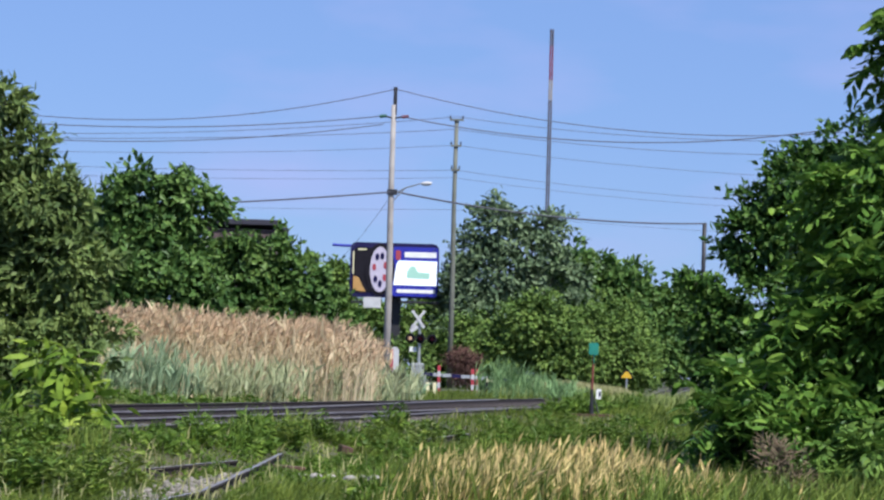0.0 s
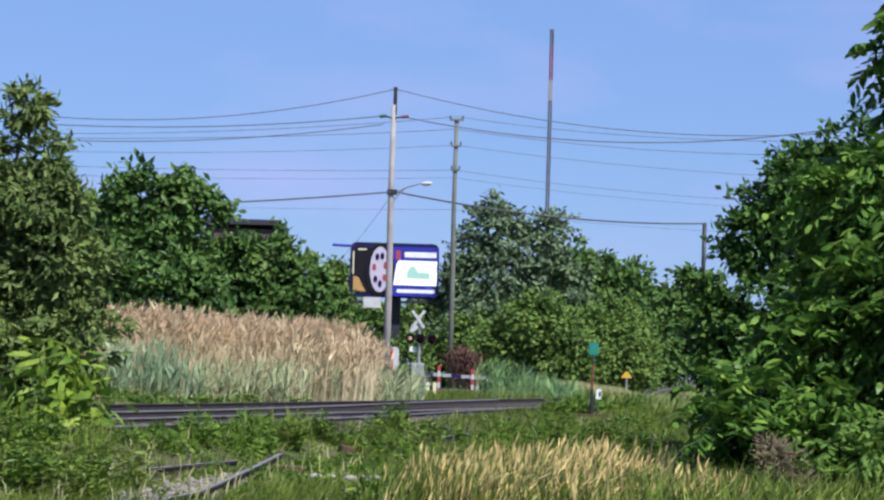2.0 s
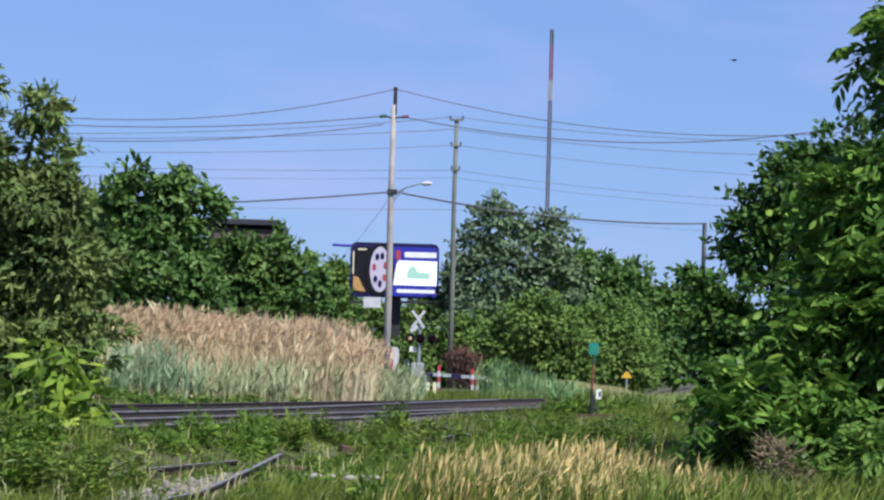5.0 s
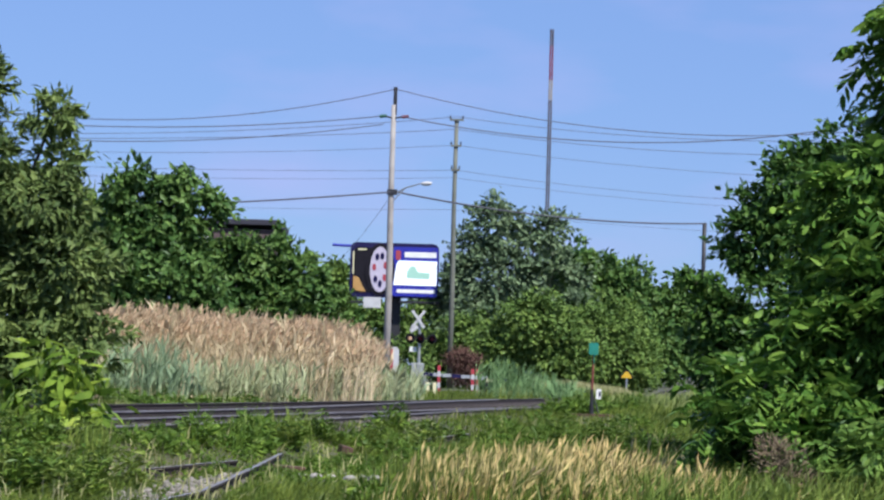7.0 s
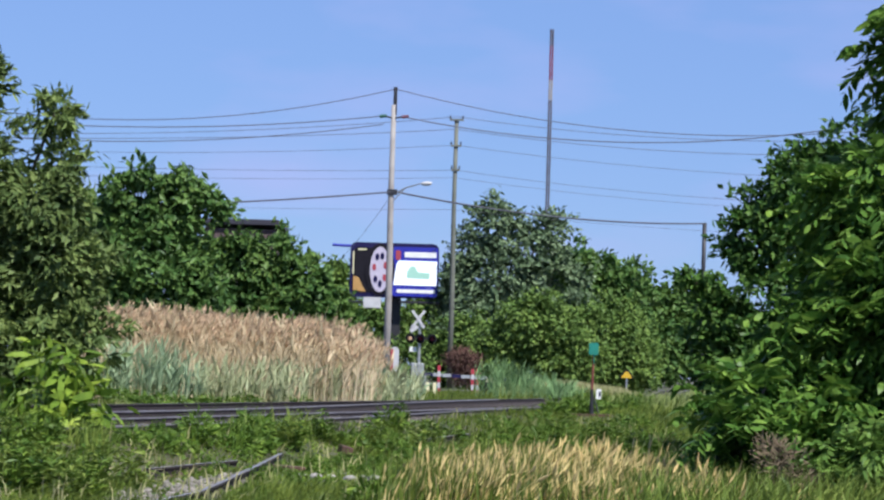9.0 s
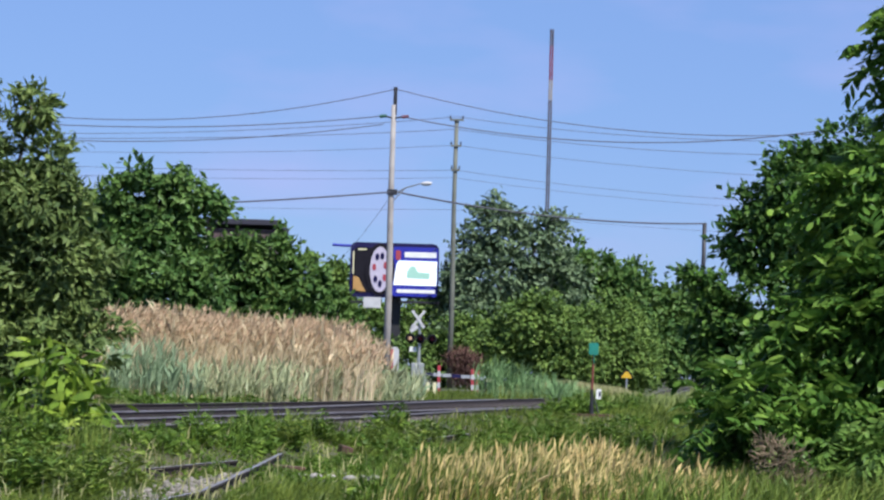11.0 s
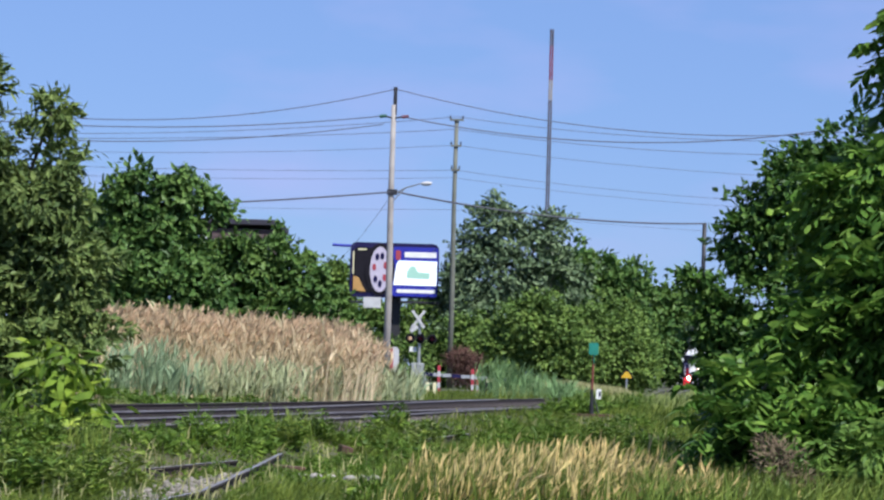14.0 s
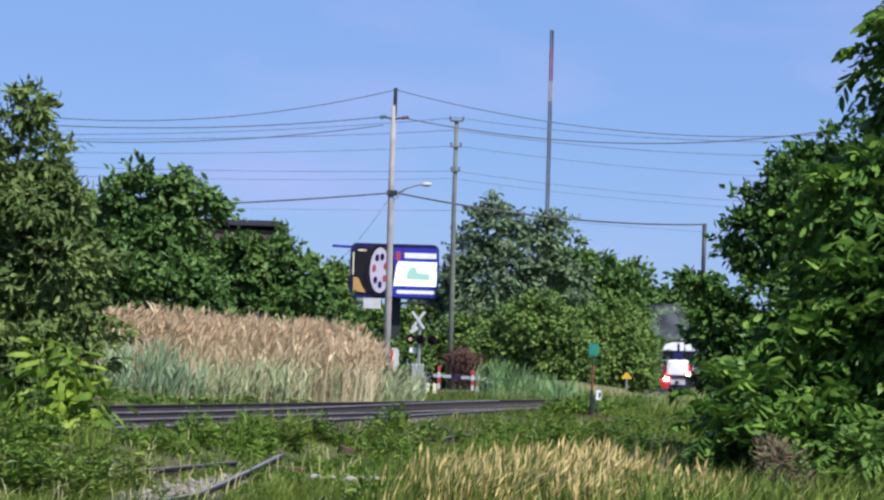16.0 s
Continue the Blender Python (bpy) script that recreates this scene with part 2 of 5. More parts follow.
def empty(name, at, label, category, group=""):
    ob = new(name)
    ob.matrix_basis = at
    return tagged(ob, label, category, group)


def unit(v):
    return v / np.maximum(np.linalg.norm(v, axis=1, keepdims=True), 1e-6)


def leaf_arrays(base, axis, side, length, width, bend=0.25, full=False):
    """Folded pointed leaves: four corners and two triangles each, or six and four where full."""
    n = len(base)
    axis, side = unit(axis), unit(side - axis * np.sum(side * axis, axis=1, keepdims=True))
    nor = np.cross(axis, side)
    L, Wd = length[:, None], width[:, None]
    if full:
        drop = nor * L * bend * -0.5
        low, high = base + axis * L * 0.28 + drop * 0.08, base + axis * L * 0.68 + drop * 0.45
        lift = nor * Wd * 0.16
        v = np.stack([base, low - side * Wd * 0.46 + lift, high - side * Wd * 0.42 + lift, base + axis * L + drop, high + side * Wd * 0.42 + lift, low + side * Wd * 0.46 + lift], axis=1).reshape(-1, 3)
        i = np.arange(n)[:, None] * 6
        f = np.concatenate([i + np.array([t]) for t in ([0, 1, 5], [1, 2, 4], [1, 4, 5], [2, 3, 4])], axis=1).reshape(-1, 3)
        return v, f
    mid = base + axis * L * 0.45 - nor * Wd * 0.25
    tip = base + axis * L + nor * L * bend * -0.5
    v = np.stack([base, mid - side * Wd / 2 + nor * Wd * 0.3, tip, mid + side * Wd / 2 + nor * Wd * 0.3], axis=1).reshape(-1, 3)
    i = np.arange(n)[:, None] * 4
    f = np.concatenate([i + np.array([[0, 1, 2]]), i + np.array([[0, 2, 3]])], axis=1).reshape(-1, 3)
    return v, f


def blade_arrays(rng, base, height, width, lean, wind=(0.25, 0.0), spread=1.0):
    """Bent grass blades: five corners and three triangles each."""
    n = len(base)
    a = rng.uniform(0, 2 * np.pi, n)
    side = np.stack([np.cos(a), np.sin(a), np.zeros(n)], axis=1)
    b = rng.uniform(0, 2 * np.pi, n)
    drift = np.stack([np.cos(b) * spread + wind[0] * 2, np.sin(b) * spread + wind[1] * 2, np.zeros(n)], axis=1) * (lean * height)[:, None]
    up = np.zeros((n, 3))
    up[:, 2] = height
    w = width[:, None]
    m = base + up * 0.55 + drift * 0.32
    t = base + up * (1 - 0.3 * lean[:, None]) + drift
    v = np.stack([base - side * w / 2, base + side * w / 2, m + side * w * 0.4, m - side * w * 0.4, t], axis=1).reshape(-1, 3)
    i = np.arange(n)[:, None] * 5
    f = np.concatenate([i + np.array([[0, 1, 2]]), i + np.array([[0, 2, 3]]), i + np.array([[3, 2, 4]])], axis=1).reshape(-1, 3)
    return v, f


def join(*arrays):
    vs, fs, k = [], [], 0
    for v, f in arrays:
        vs.append(v)
        fs.append(f + k)
        k += len(v)
    return np.concatenate(vs), np.concatenate(fs)


# ---------- the railway line in plan, and the ground ----------
KNOTS = ((30, -10.35), (45, -5.85), (60, -1.35), (74, 2.85), (90, 6.9), (110, 10.4), (150, 14.9), (200, 21.0), (250, 28.7), (320, 41.2), (420, 60.0), (600, 94.0))


def track_x(y):
    ks = KNOTS
    if y <= ks[0][0]:
        return ks[0][1] + (y - ks[0][0]) * 0.3
    for i in range(len(ks) - 1):
        (y0, x0), (y1, x1) = ks[i], ks[i + 1]
        if y <= y1:
            ya, xa = ks[max(i - 1, 0)]
            yb, xb = ks[min(i + 2, len(ks) - 1)]
            m0, m1 = (x1 - xa) / (y1 - ya) * (y1 - y0), (xb - x0) / (yb - y0) * (y1 - y0)
            t = (y - y0) / (y1 - y0)
            return (2 * t**3 - 3 * t**2 + 1) * x0 + (t**3 - 2 * t**2 + t) * m0 + (-2 * t**3 + 3 * t**2) * x1 + (t**3 - t**2) * m1
    return ks[-1][1] + (y - ks[-1][0]) * 0.2


def sm(t):
    t = min(max(t, 0.0), 1.0)
    return t * t * (3 - 2 * t)


def near_edge(y):
    """How far the ballast reaches on the side where the siding branches off."""
    return 1.62 + 0.85 * (1 - sm((y - 54) / 18))


def ground_z(x, y):
    q = (x - track_x(y)) * 0.95
    low = -0.2 + 0.68 * sm((y - 44) / 30)
    bank = -0.2 + 0.64 * sm((4.1 - q) / 2.2) if q > 0 else 0.44
    z = max(low, bank) if y < 150 else low
    if abs(q) < 1.5:
        z = min(z, 0.36)
    elif 1.5 <= q < near_edge(y) - 0.1 and y < 72:
        z = min(z, 0.16)
    far = sm((y - 300) / 600)
    return z + 0.06 * noise.noise(Vector((x * 0.35, y * 0.35, 0))) * (1 - far)


def build_ground():
    xs = [-3500, -1500, -600, -250, -120, -70] + [-45 + 0.75 * i for i in range(121)] + [60, 90, 140, 260, 600, 1500, 3500]
    ys = [-600, -150, -40, -10, 5, 15] + [20 + 0.6 * i for i in range(110)] + [86 + 2.5 * i for i in range(60)] + [250, 300, 380, 480, 650, 1000, 1800, 4500]
    v = [(x, y, ground_z(x, y)) for y in ys for x in xs]
    w = len(xs)
    f = [(j * w + i, j * w + i + 1, (j + 1) * w + i + 1, (j + 1) * w + i) for j in range(len(ys) - 1) for i in range(w - 1)]
    me = np_mesh("ground", v, f, M_SOIL)
    for p in me.polygons:
        p.use_smooth = True
    tagged(put("ground", me), "uneven weedy ground of soil and low green growth", "ground", kind="structure")


build_ground()


# ---------- growth on the ground ----------
def scatter(rng, n, inside, xlo, xhi, ylo, yhi):
    out = []
    while len(out) < n:
        x, y = rng.uniform(xlo, xhi), rng.uniform(ylo, yhi)
        if inside(x, y):
            out.append((x, y, ground_z(x, y) - 0.01))
    return np.array(out)


def in_view(x, y, margin=1.0):
    return abs(x) < 0.2 * y + margin


def clear_of_track(x, y):
    q = x - track_x(y)
    return q < -1.62 or q > near_edge(y)


def gravel_patch(x, y):
    return -4.4 < x < -2.8 and 28 < y < 36


def by_old_rail(x, y):
    """In front of, and beside, the rails that lie about."""
    if 33 < y < 41.5 and abs(x + 4.6 - (y - 36.6) * 0.258 + 0.1) < 0.3:
        return True
    return 28 < y < 43 and abs(x + 3.4 - (y - 29.3) * 0.044) < 0.25


def low_growth(x, y):
    """Trodden stretch round the old rails and stones, where growth stays short."""
    if 33 < y < 42.5 and -5.2 < x < -3.3:
        return True
    if 28 < y < 43.5 and abs(x + 3.4 - (y - 29.3) * 0.044) < 0.7:
        return True
    if 58 < y < 67.2 and 3.8 < x < 5.2:
        return True
    return 32.5 < y < 46 and -2.7 < x < -0.5


def build_grass():
    rng = np.random.default_rng(3)

    def ok(x, y):
        if not (in_view(x, y) and clear_of_track(x, y)):
            return False
        if (34 < y < 41 and -2.4 < x < -0.6 and rng.random() < 0.6) or (gravel_patch(x, y) and rng.random() < 0.72) or (by_old_rail(x, y) and rng.random() < 0.6):
            return False
        q = x - track_x(y)
        if 0 < q < 3.0 and y < 50 and rng.random() < 0.55:
            return False
        return noise.noise(Vector((x * 0.7, y * 0.5, 3))) + rng.random() * 0.9 > 0.1
    near = scatter(rng, 80000, ok, -10, 10, 26, 50)
    middle = scatter(rng, 42000, ok, -12, 12, 46, 72)
    far = scatter(rng, 30000, ok, -22, 26, 70, 115)
    arr = []
    for pts, h0, w0 in ((near, 0.21, 0.016), (middle, 0.22, 0.022), (far, 0.28, 0.03)):
        n = len(pts)
        h = rng.uniform(0.5, 1.5, n) * h0 * (1 + 0.5 * np.array([noise.noise(Vector((p[0] * 0.5, p[1] * 0.5, 9))) for p in pts]))
        h = h * np.array([0.5 if low_growth(p[0], p[1]) or (p[1] < 54 and 0 < p[0] - track_x(p[1]) < 3.2) else 1.0 for p in pts])
        h = h * (1 + 0.6 * np.array([1.0 if 1.9 < p[0] - track_x(p[1]) < 5 and 71 < p[1] < 80 and not low_growth(p[0], p[1]) else 0.0 for p in pts]))
        arr.append(blade_arrays(rng, pts, h, rng.uniform(0.6, 1.4, n) * w0, rng.uniform(0.1, 0.7, n)))
    v, f = join(*arr)
    tagged(put("grass", np_mesh("grass", v, f, M_GRASS)), "short rough green grass over the verge", "grass", kind="stuff")


build_grass()


def build_dry_verge():
    rng = np.random.default_rng(29)
    pts = scatter(rng, 21000, lambda x, y: 1.7 < x - track_x(y) < 9 or (y > 100 and -14 < x - track_x(y) < -2.2 and x > 3), 2, 28, 72, 165)
    n = len(pts)
    v, f = blade_arrays(rng, pts, rng.uniform(0.3, 0.75, n), rng.uniform(0.025, 0.05, n), rng.uniform(0.1, 0.6, n))
    tagged(put("dry_grass", np_mesh("dry_grass", v, f, M_VERGE)), "olive and tan dry grass beside the line", "grass", kind="stuff")


build_dry_verge()


def build_ground_cover():
    rng = np.random.default_rng(17)
    pts = scatter(rng, 46000, lambda x, y: in_view(x, y, 0.5) and clear_of_track(x, y) and (not gravel_patch(x, y) or rng.random() < 0.25) and noise.noise(Vector((x * 1.1, y * 0.8, 21))) + rng.random() * 0.7 > 0.05, -10, 11, 27, 62)
    n = len(pts)
    a = rng.uniform(0, 2 * np.pi, n)
    axis = np.stack([np.cos(a), np.sin(a), rng.uniform(-0.1, 0.9, n)], axis=1)
    pts[:, 2] += rng.uniform(0.0, 0.06, n)
    v, f = leaf_arrays(pts, axis, rng.normal(0, 1, (n, 3)), rng.uniform(0.05, 0.13, n), rng.uniform(0.03, 0.07, n))
    tagged(put("ground_cover", np_mesh("ground_cover", v, f, M_WEED)), "low leafy ground cover between the grass", "ground cover", kind="stuff")


build_ground_cover()


def build_dry_stalks():
    """Tan dead stalks standing among the green, thickest by the old rails."""
    rng = np.random.default_rng(71)
    pts = scatter(rng, 1500, lambda x, y: in_view(x, y, 0.3) and clear_of_track(x, y) and noise.noise(Vector((x * 0.8, y * 0.35, 33))) + 0.45 * rng.random() > 0.22, -8, 6, 27, 60)
    n = len(pts)
    v, f = blade_arrays(rng, pts, rng.uniform(0.15, 0.5, n), rng.uniform(0.014, 0.028, n), rng.uniform(0.1, 0.7, n))
    tagged(put("dry_stalks", np_mesh("dry_stalks", v, f, M_BANK)), "tan dead stalks standing in the green grass", "dry stalks", kind="stuff")


build_dry_stalks()


def broad_plant(rng, n, radius, height, length, width):
    """Leaves of one leafy plant round its root."""
    a, r = rng.uniform(0, 2 * np.pi, n), radius * np.sqrt(rng.random(n))
    base = np.stack([r * np.cos(a), r * np.sin(a), height * rng.random(n) ** 0.8 * (1 - 0.5 * (r / radius) ** 2)], axis=1)
    axis = np.stack([np.cos(a), np.sin(a), rng.uniform(-0.5, 0.6, n)], axis=1) + rng.normal(0, 0.4, (n, 3))
    return leaf_arrays(base, axis, rng.normal(0, 1, (n, 3)), length * rng.uniform(0.6, 1.3, n), width * rng.uniform(0.7, 1.2, n))


TOSSED = []       # (thing, rest pose, degrees per step, steps at each half second seen)
SWAYING = []      # (thing, rest pose, degrees across, degrees along, phase)


def build_weeds():
    rng = np.random.default_rng(5)
    meshes = []
    for k in range(4):
        v, f = broad_plant(rng, 120, 0.34, 0.42, 0.18, 0.075)
        s = np.array([(0, 0, 0)] * 26) + rng.normal(0, 0.1, (26, 3)) * (1, 1, 0)
        g = blade_arrays(rng, s, rng.uniform(0.3, 0.75, 26), rng.uniform(0.012, 0.02, 26), rng.uniform(0.1, 0.4, 26))
        meshes.append(np_mesh("weed", *join((v, f), g), M_WEED))
    pts = list(scatter(rng, 160, lambda x, y: in_view(x, y, 0.3) and clear_of_track(x, y) and not gravel_patch(x, y) and not by_old_rail(x, y) and (not low_growth(x, y) or rng.random() < 0.2) and noise.noise(Vector((x * 0.4, y * 0.3, 7))) > -0.15, -10, 10, 28, 62))
    pts += list(scatter(rng, 16, lambda x, y: 0.8 < x - track_x(y) - 1.9 < 2.2, -8, -3, 38, 56))
    pts += list(scatter(rng, 50, lambda x, y: in_view(x, y, 0.2) and x - track_x(y) > 2.6 and not by_old_rail(x, y), -9, 1, 35, 48))
    pts += list(scatter(rng, 24, lambda x, y: True, 3.6, 6.4, 26.6, 28.6))
    pts += list(scatter(rng, 40, lambda x, y: 1.9 < x - track_x(y) < 4.2 and not low_growth(x, y), 3.2, 8.5, 66, 82))
    pts += list(scatter(rng, 14, lambda x, y: in_view(x, y, 0.2), -8.2, -6.0, 36, 41.5))
    for i, p in enumerate(pts):
        s = rng.uniform(0.4, 0.75) if 176 <= i < 226 else rng.uniform(0.5, 1.1) if i < 176 else rng.uniform(0.7, 1.3)
        if -4.8 < p[0] < -1.0 and p[1] < 38:
            s = min(s, rng.uniform(0.3, 0.55))
        ob = put("weed", meshes[i % 4], None, pose(*p, 0, 0, rng.uniform(0, 360)) @ Matrix.Diagonal((s, s, s, 1)))
        tagged(ob, "leafy green weed clump among the grass", "weed", "weeds on the verge")


build_weeds()


def build_tall_weeds():
    """Upright leafy stalks that rise above the grass before the line."""
    rng = np.random.default_rng(83)
    meshes = []
    for k in range(4):
        arr = []
        for _ in range(9):
            root = np.array([rng.normal(0, 0.16), rng.normal(0, 0.16), 0.0])
            h, lean = rng.uniform(0.3, 0.62), rng.normal(0.04, 0.07, 2)
            tip = root + np.array([lean[0], lean[1], h])
            arr.append(blade_arrays(rng, root[None], np.array([h]), np.array([0.02]), np.array([0.06])))
            n = 15
            t = rng.uniform(0.12, 1.0, n)
            a = rng.uniform(0, 2 * np.pi, n)
            axis = np.stack([np.cos(a), np.sin(a), rng.uniform(-0.2, 0.9, n)], axis=1)
            arr.append(leaf_arrays(root + (tip - root) * t[:, None], axis, np.stack([-np.sin(a), np.cos(a), rng.normal(0, 0.3, n)], axis=1), rng.uniform(0.14, 0.27, n) * (1.15 - 0.5 * t), rng.uniform(0.04, 0.07, n), 0.5))
        meshes.append(np_mesh("tall_weed", *join(*arr), M_WEED if k % 2 else M_TALLGRASS))

    def free(x, y):
        return in_view(x, y, 0.2) and clear_of_track(x, y) and not by_old_rail(x, y) and not (gravel_patch(x, y) or low_growth(x, y))
    pts = list(scatter(rng, 22, lambda x, y: free(x, y) and x < -3.6, -8, -3.6, 28.5, 40))
    pts += list(scatter(rng, 16, lambda x, y: free(x, y) and 2.9 < x - track_x(y) < 5.0, -4.5, 0, 42, 56))
    pts += list(scatter(rng, 18, lambda x, y: True, 2.7, 4.6, 46, 56))
    for i, p in enumerate(pts):
        s = rng.uniform(0.7, 1.15)
        ob = put("tall_weed", meshes[i % 4], None, pose(*p, 0, 0, rng.uniform(0, 360)) @ Matrix.Diagonal((s, s, s, 1)))
        tagged(ob, "upright leafy green weed stalks in rough grass", "weed", "tall weeds before the line")


build_tall_weeds()


def build_straw():
    """Tufts of tall dry grass near the camera's side of the line."""
    rng = np.random.default_rng(8)
    spots = scatter(rng, 165, lambda x, y: rng.random() < 1.05 - abs(x - 1.5) * 0.33 + 0.9 * noise.noise(Vector((x * 1.3, y * 0.7, 5))), -0.3, 4.4, 26.6, 34.5)
    spots = np.concatenate([spots, scatter(rng, 16, lambda x, y: True, 4.0, 6.4, 26.6, 28.2)])
    for k, p in enumerate(spots):
        n = int(rng.integers(10, 40))
        base = np.stack([rng.normal(0, 0.2, n), rng.normal(0, 0.2, n), np.zeros(n)], axis=1)
        edge = min(1.0, 0.6 + (p[0] + 0.9) * 0.35, max(0.6, 0.6 + (4.4 - p[0]) * 0.4)) * rng.uniform(0.7, 1.12)
        h = rng.uniform(0.3, 0.85, n) * edge * rng.uniform(0.75, 1.12)
        lean = rng.uniform(0.1, 0.55, n)
        stalk = blade_arrays(rng, base, h, rng.uniform(0.024, 0.04, n), lean, (0.3, 0.0), 0.65)
        tips = stalk[0].reshape(n, 5, 3)[:, 4]
        mids = stalk[0].reshape(n, 5, 3)[:, 2]
        ax = unit(tips - mids)
        heads = leaf_arrays(tips - ax * 0.11, ax + rng.normal(0, 0.15, (n, 3)), rng.normal(0, 1, (n, 3)), rng.uniform(0.14, 0.26, n), rng.uniform(0.028, 0.044, n))
        green = blade_arrays(rng, rng.normal(0, 0.32, (80, 3)) * (1, 1, 0), rng.uniform(0.3, 0.85, 80), np.full(80, 0.022), rng.uniform(0.1, 0.6, 80), (0.25, 0.0), 0.8)
        tuft = empty("tall_grass_tuft", pose(*p), "tall dry golden grass tuft bent by the wind", "grass", "golden grass tufts")
        tagged(put("straw", np_mesh("straw", *join(stalk, heads), M_STRAW), tuft), kind="stuff")
        tagged(put("green_grass", np_mesh("green_grass", *green, M_GRASS), tuft, None, "green grass blades"), kind="stuff")
        SWAYING.append((tuft, pose(*p), 3.5, 1.5, p[0] * 1.1 + p[1] * 0.5))


build_straw()


def build_tall_grass():
    """Green blades that stand above the rest, in front of the line."""
    rng = np.random.default_rng(61)
    spots = scatter(rng, 20, lambda x, y: x - track_x(y) > 2.2 and in_view(x, y, 0.2) and not low_growth(x, y), -8.2, -2.6, 41, 47)
    spots = np.concatenate([spots, scatter(rng, 34, lambda x, y: x - track_x(y) > 2.6 and in_view(x, y, 0.0) and not low_growth(x, y) and (x > -0.3 or y > 44), -3, 5.5, 33, 52)])
    spots = np.concatenate([spots, scatter(rng, 26, lambda x, y: in_view(x, y, 0.1), -7.6, -5.3, 35.5, 40), scatter(rng, 64, lambda x, y: x < 0.2 * y + 0.4, 2.5, 6.0, 25.6, 28.6)])
    for p in spots:
        front = p[1] < 29
        n = int(rng.integers(40, 60)) if front else int(rng.integers(18, 34))
        base = rng.normal(0, 0.24 if front else 0.16, (n, 3)) * (1, 1, 0)
        h = rng.uniform(0.35, 0.95, n) if front else rng.uniform(0.2, 0.62, n)
        v, f = blade_arrays(rng, base, h, rng.uniform(0.018, 0.034, n), rng.uniform(0.15, 0.7, n), (0.25, 0.0), 1.0)
        tuft = empty("grass_tuft", pose(*p), "tall green grass tuft beside the tree" if front else "tall green grass tuft in front of the line", "grass", "green grass tufts")
        tagged(put("foliage", np_mesh("foliage", v, f, M_TALLGRASS), tuft), kind="stuff")
        SWAYING.append((tuft, pose(*p), 3.0, 1.2, p[0] * 1.1 + p[1] * 0.5))


build_tall_grass()


def build_dry_bank():
    """Low tan bank beside the line, beyond the switch stand."""
    rng = np.random.default_rng(63)
    pts = scatter(rng, 9000, lambda x, y: True, 4.4, 10.2, 112, 121)
    n = len(pts)
    top = 0.95 - 0.12 * np.maximum(0, pts[:, 0] - 6.8) - 0.25 * np.maximum(0, 5.6 - pts[:, 0])
    v, f = blade_arrays(rng, pts, rng.uniform(0.5, 1.0, n) * top, rng.uniform(0.03, 0.05, n), rng.uniform(0.05, 0.4, n))
    tagged(put("dry_bank_grass", np_mesh("dry_bank_grass", v, f, M_BANK)), "tan dry grass on the low bank beside the line", "grass", kind="stuff")


build_dry_bank()


def reed_arrays(rng, n, width, depth, hmin, hmax, green):
    base = np.stack([rng.uniform(-width / 2, width / 2, n), rng.uniform(-depth / 2, depth / 2, n), np.zeros(n)], axis=1)
    h = rng.uniform(hmin, hmax, n)
    thin = 0.65 if green else 1.0
    lean = rng.uniform(0.03, 0.2, n)
    stalk = blade_arrays(rng, base, h, rng.uniform(0.018, 0.03, n), lean, (0.35, 0.0), 0.6)
    sv = stalk[0].reshape(n, 5, 3)
    k = 7 if green else 5
    t = rng.uniform(0.25, 0.95, (n, k))
    at = sv[:, None, 0] * (1 - t[..., None]) + sv[:, None, 4] * t[..., None]
    at = at.reshape(-1, 3)
    a = rng.uniform(0, 2 * np.pi, n * k)
    ax = np.stack([np.cos(a) + 0.35, np.sin(a), rng.uniform(1.2, 3.6, n * k)], axis=1)
    leaves = leaf_arrays(at, ax, rng.normal(0, 1, (n * k, 3)), rng.uniform(0.3, 0.62, n * k), rng.uniform(0.016, 0.028, n * k) * thin, 0.6)
    tips = sv[:, 4]
    m = 7
    pt = np.repeat(tips, m, axis=0) + rng.normal(0, 0.03, (n * m, 3)) - np.stack([np.zeros(n * m), np.zeros(n * m), rng.uniform(0, 0.26, n * m)], axis=1)
    pa = np.stack([rng.normal(0.35, 0.25, n * m), rng.normal(0, 0.25, n * m), rng.uniform(0.3, 1, n * m)], axis=1)
    plumes = leaf_arrays(pt, pa, rng.normal(0, 1, (n * m, 3)), rng.uniform(0.12, 0.24, n * m), rng.uniform(0.03, 0.06, n * m))
    return stalk, leaves, plumes


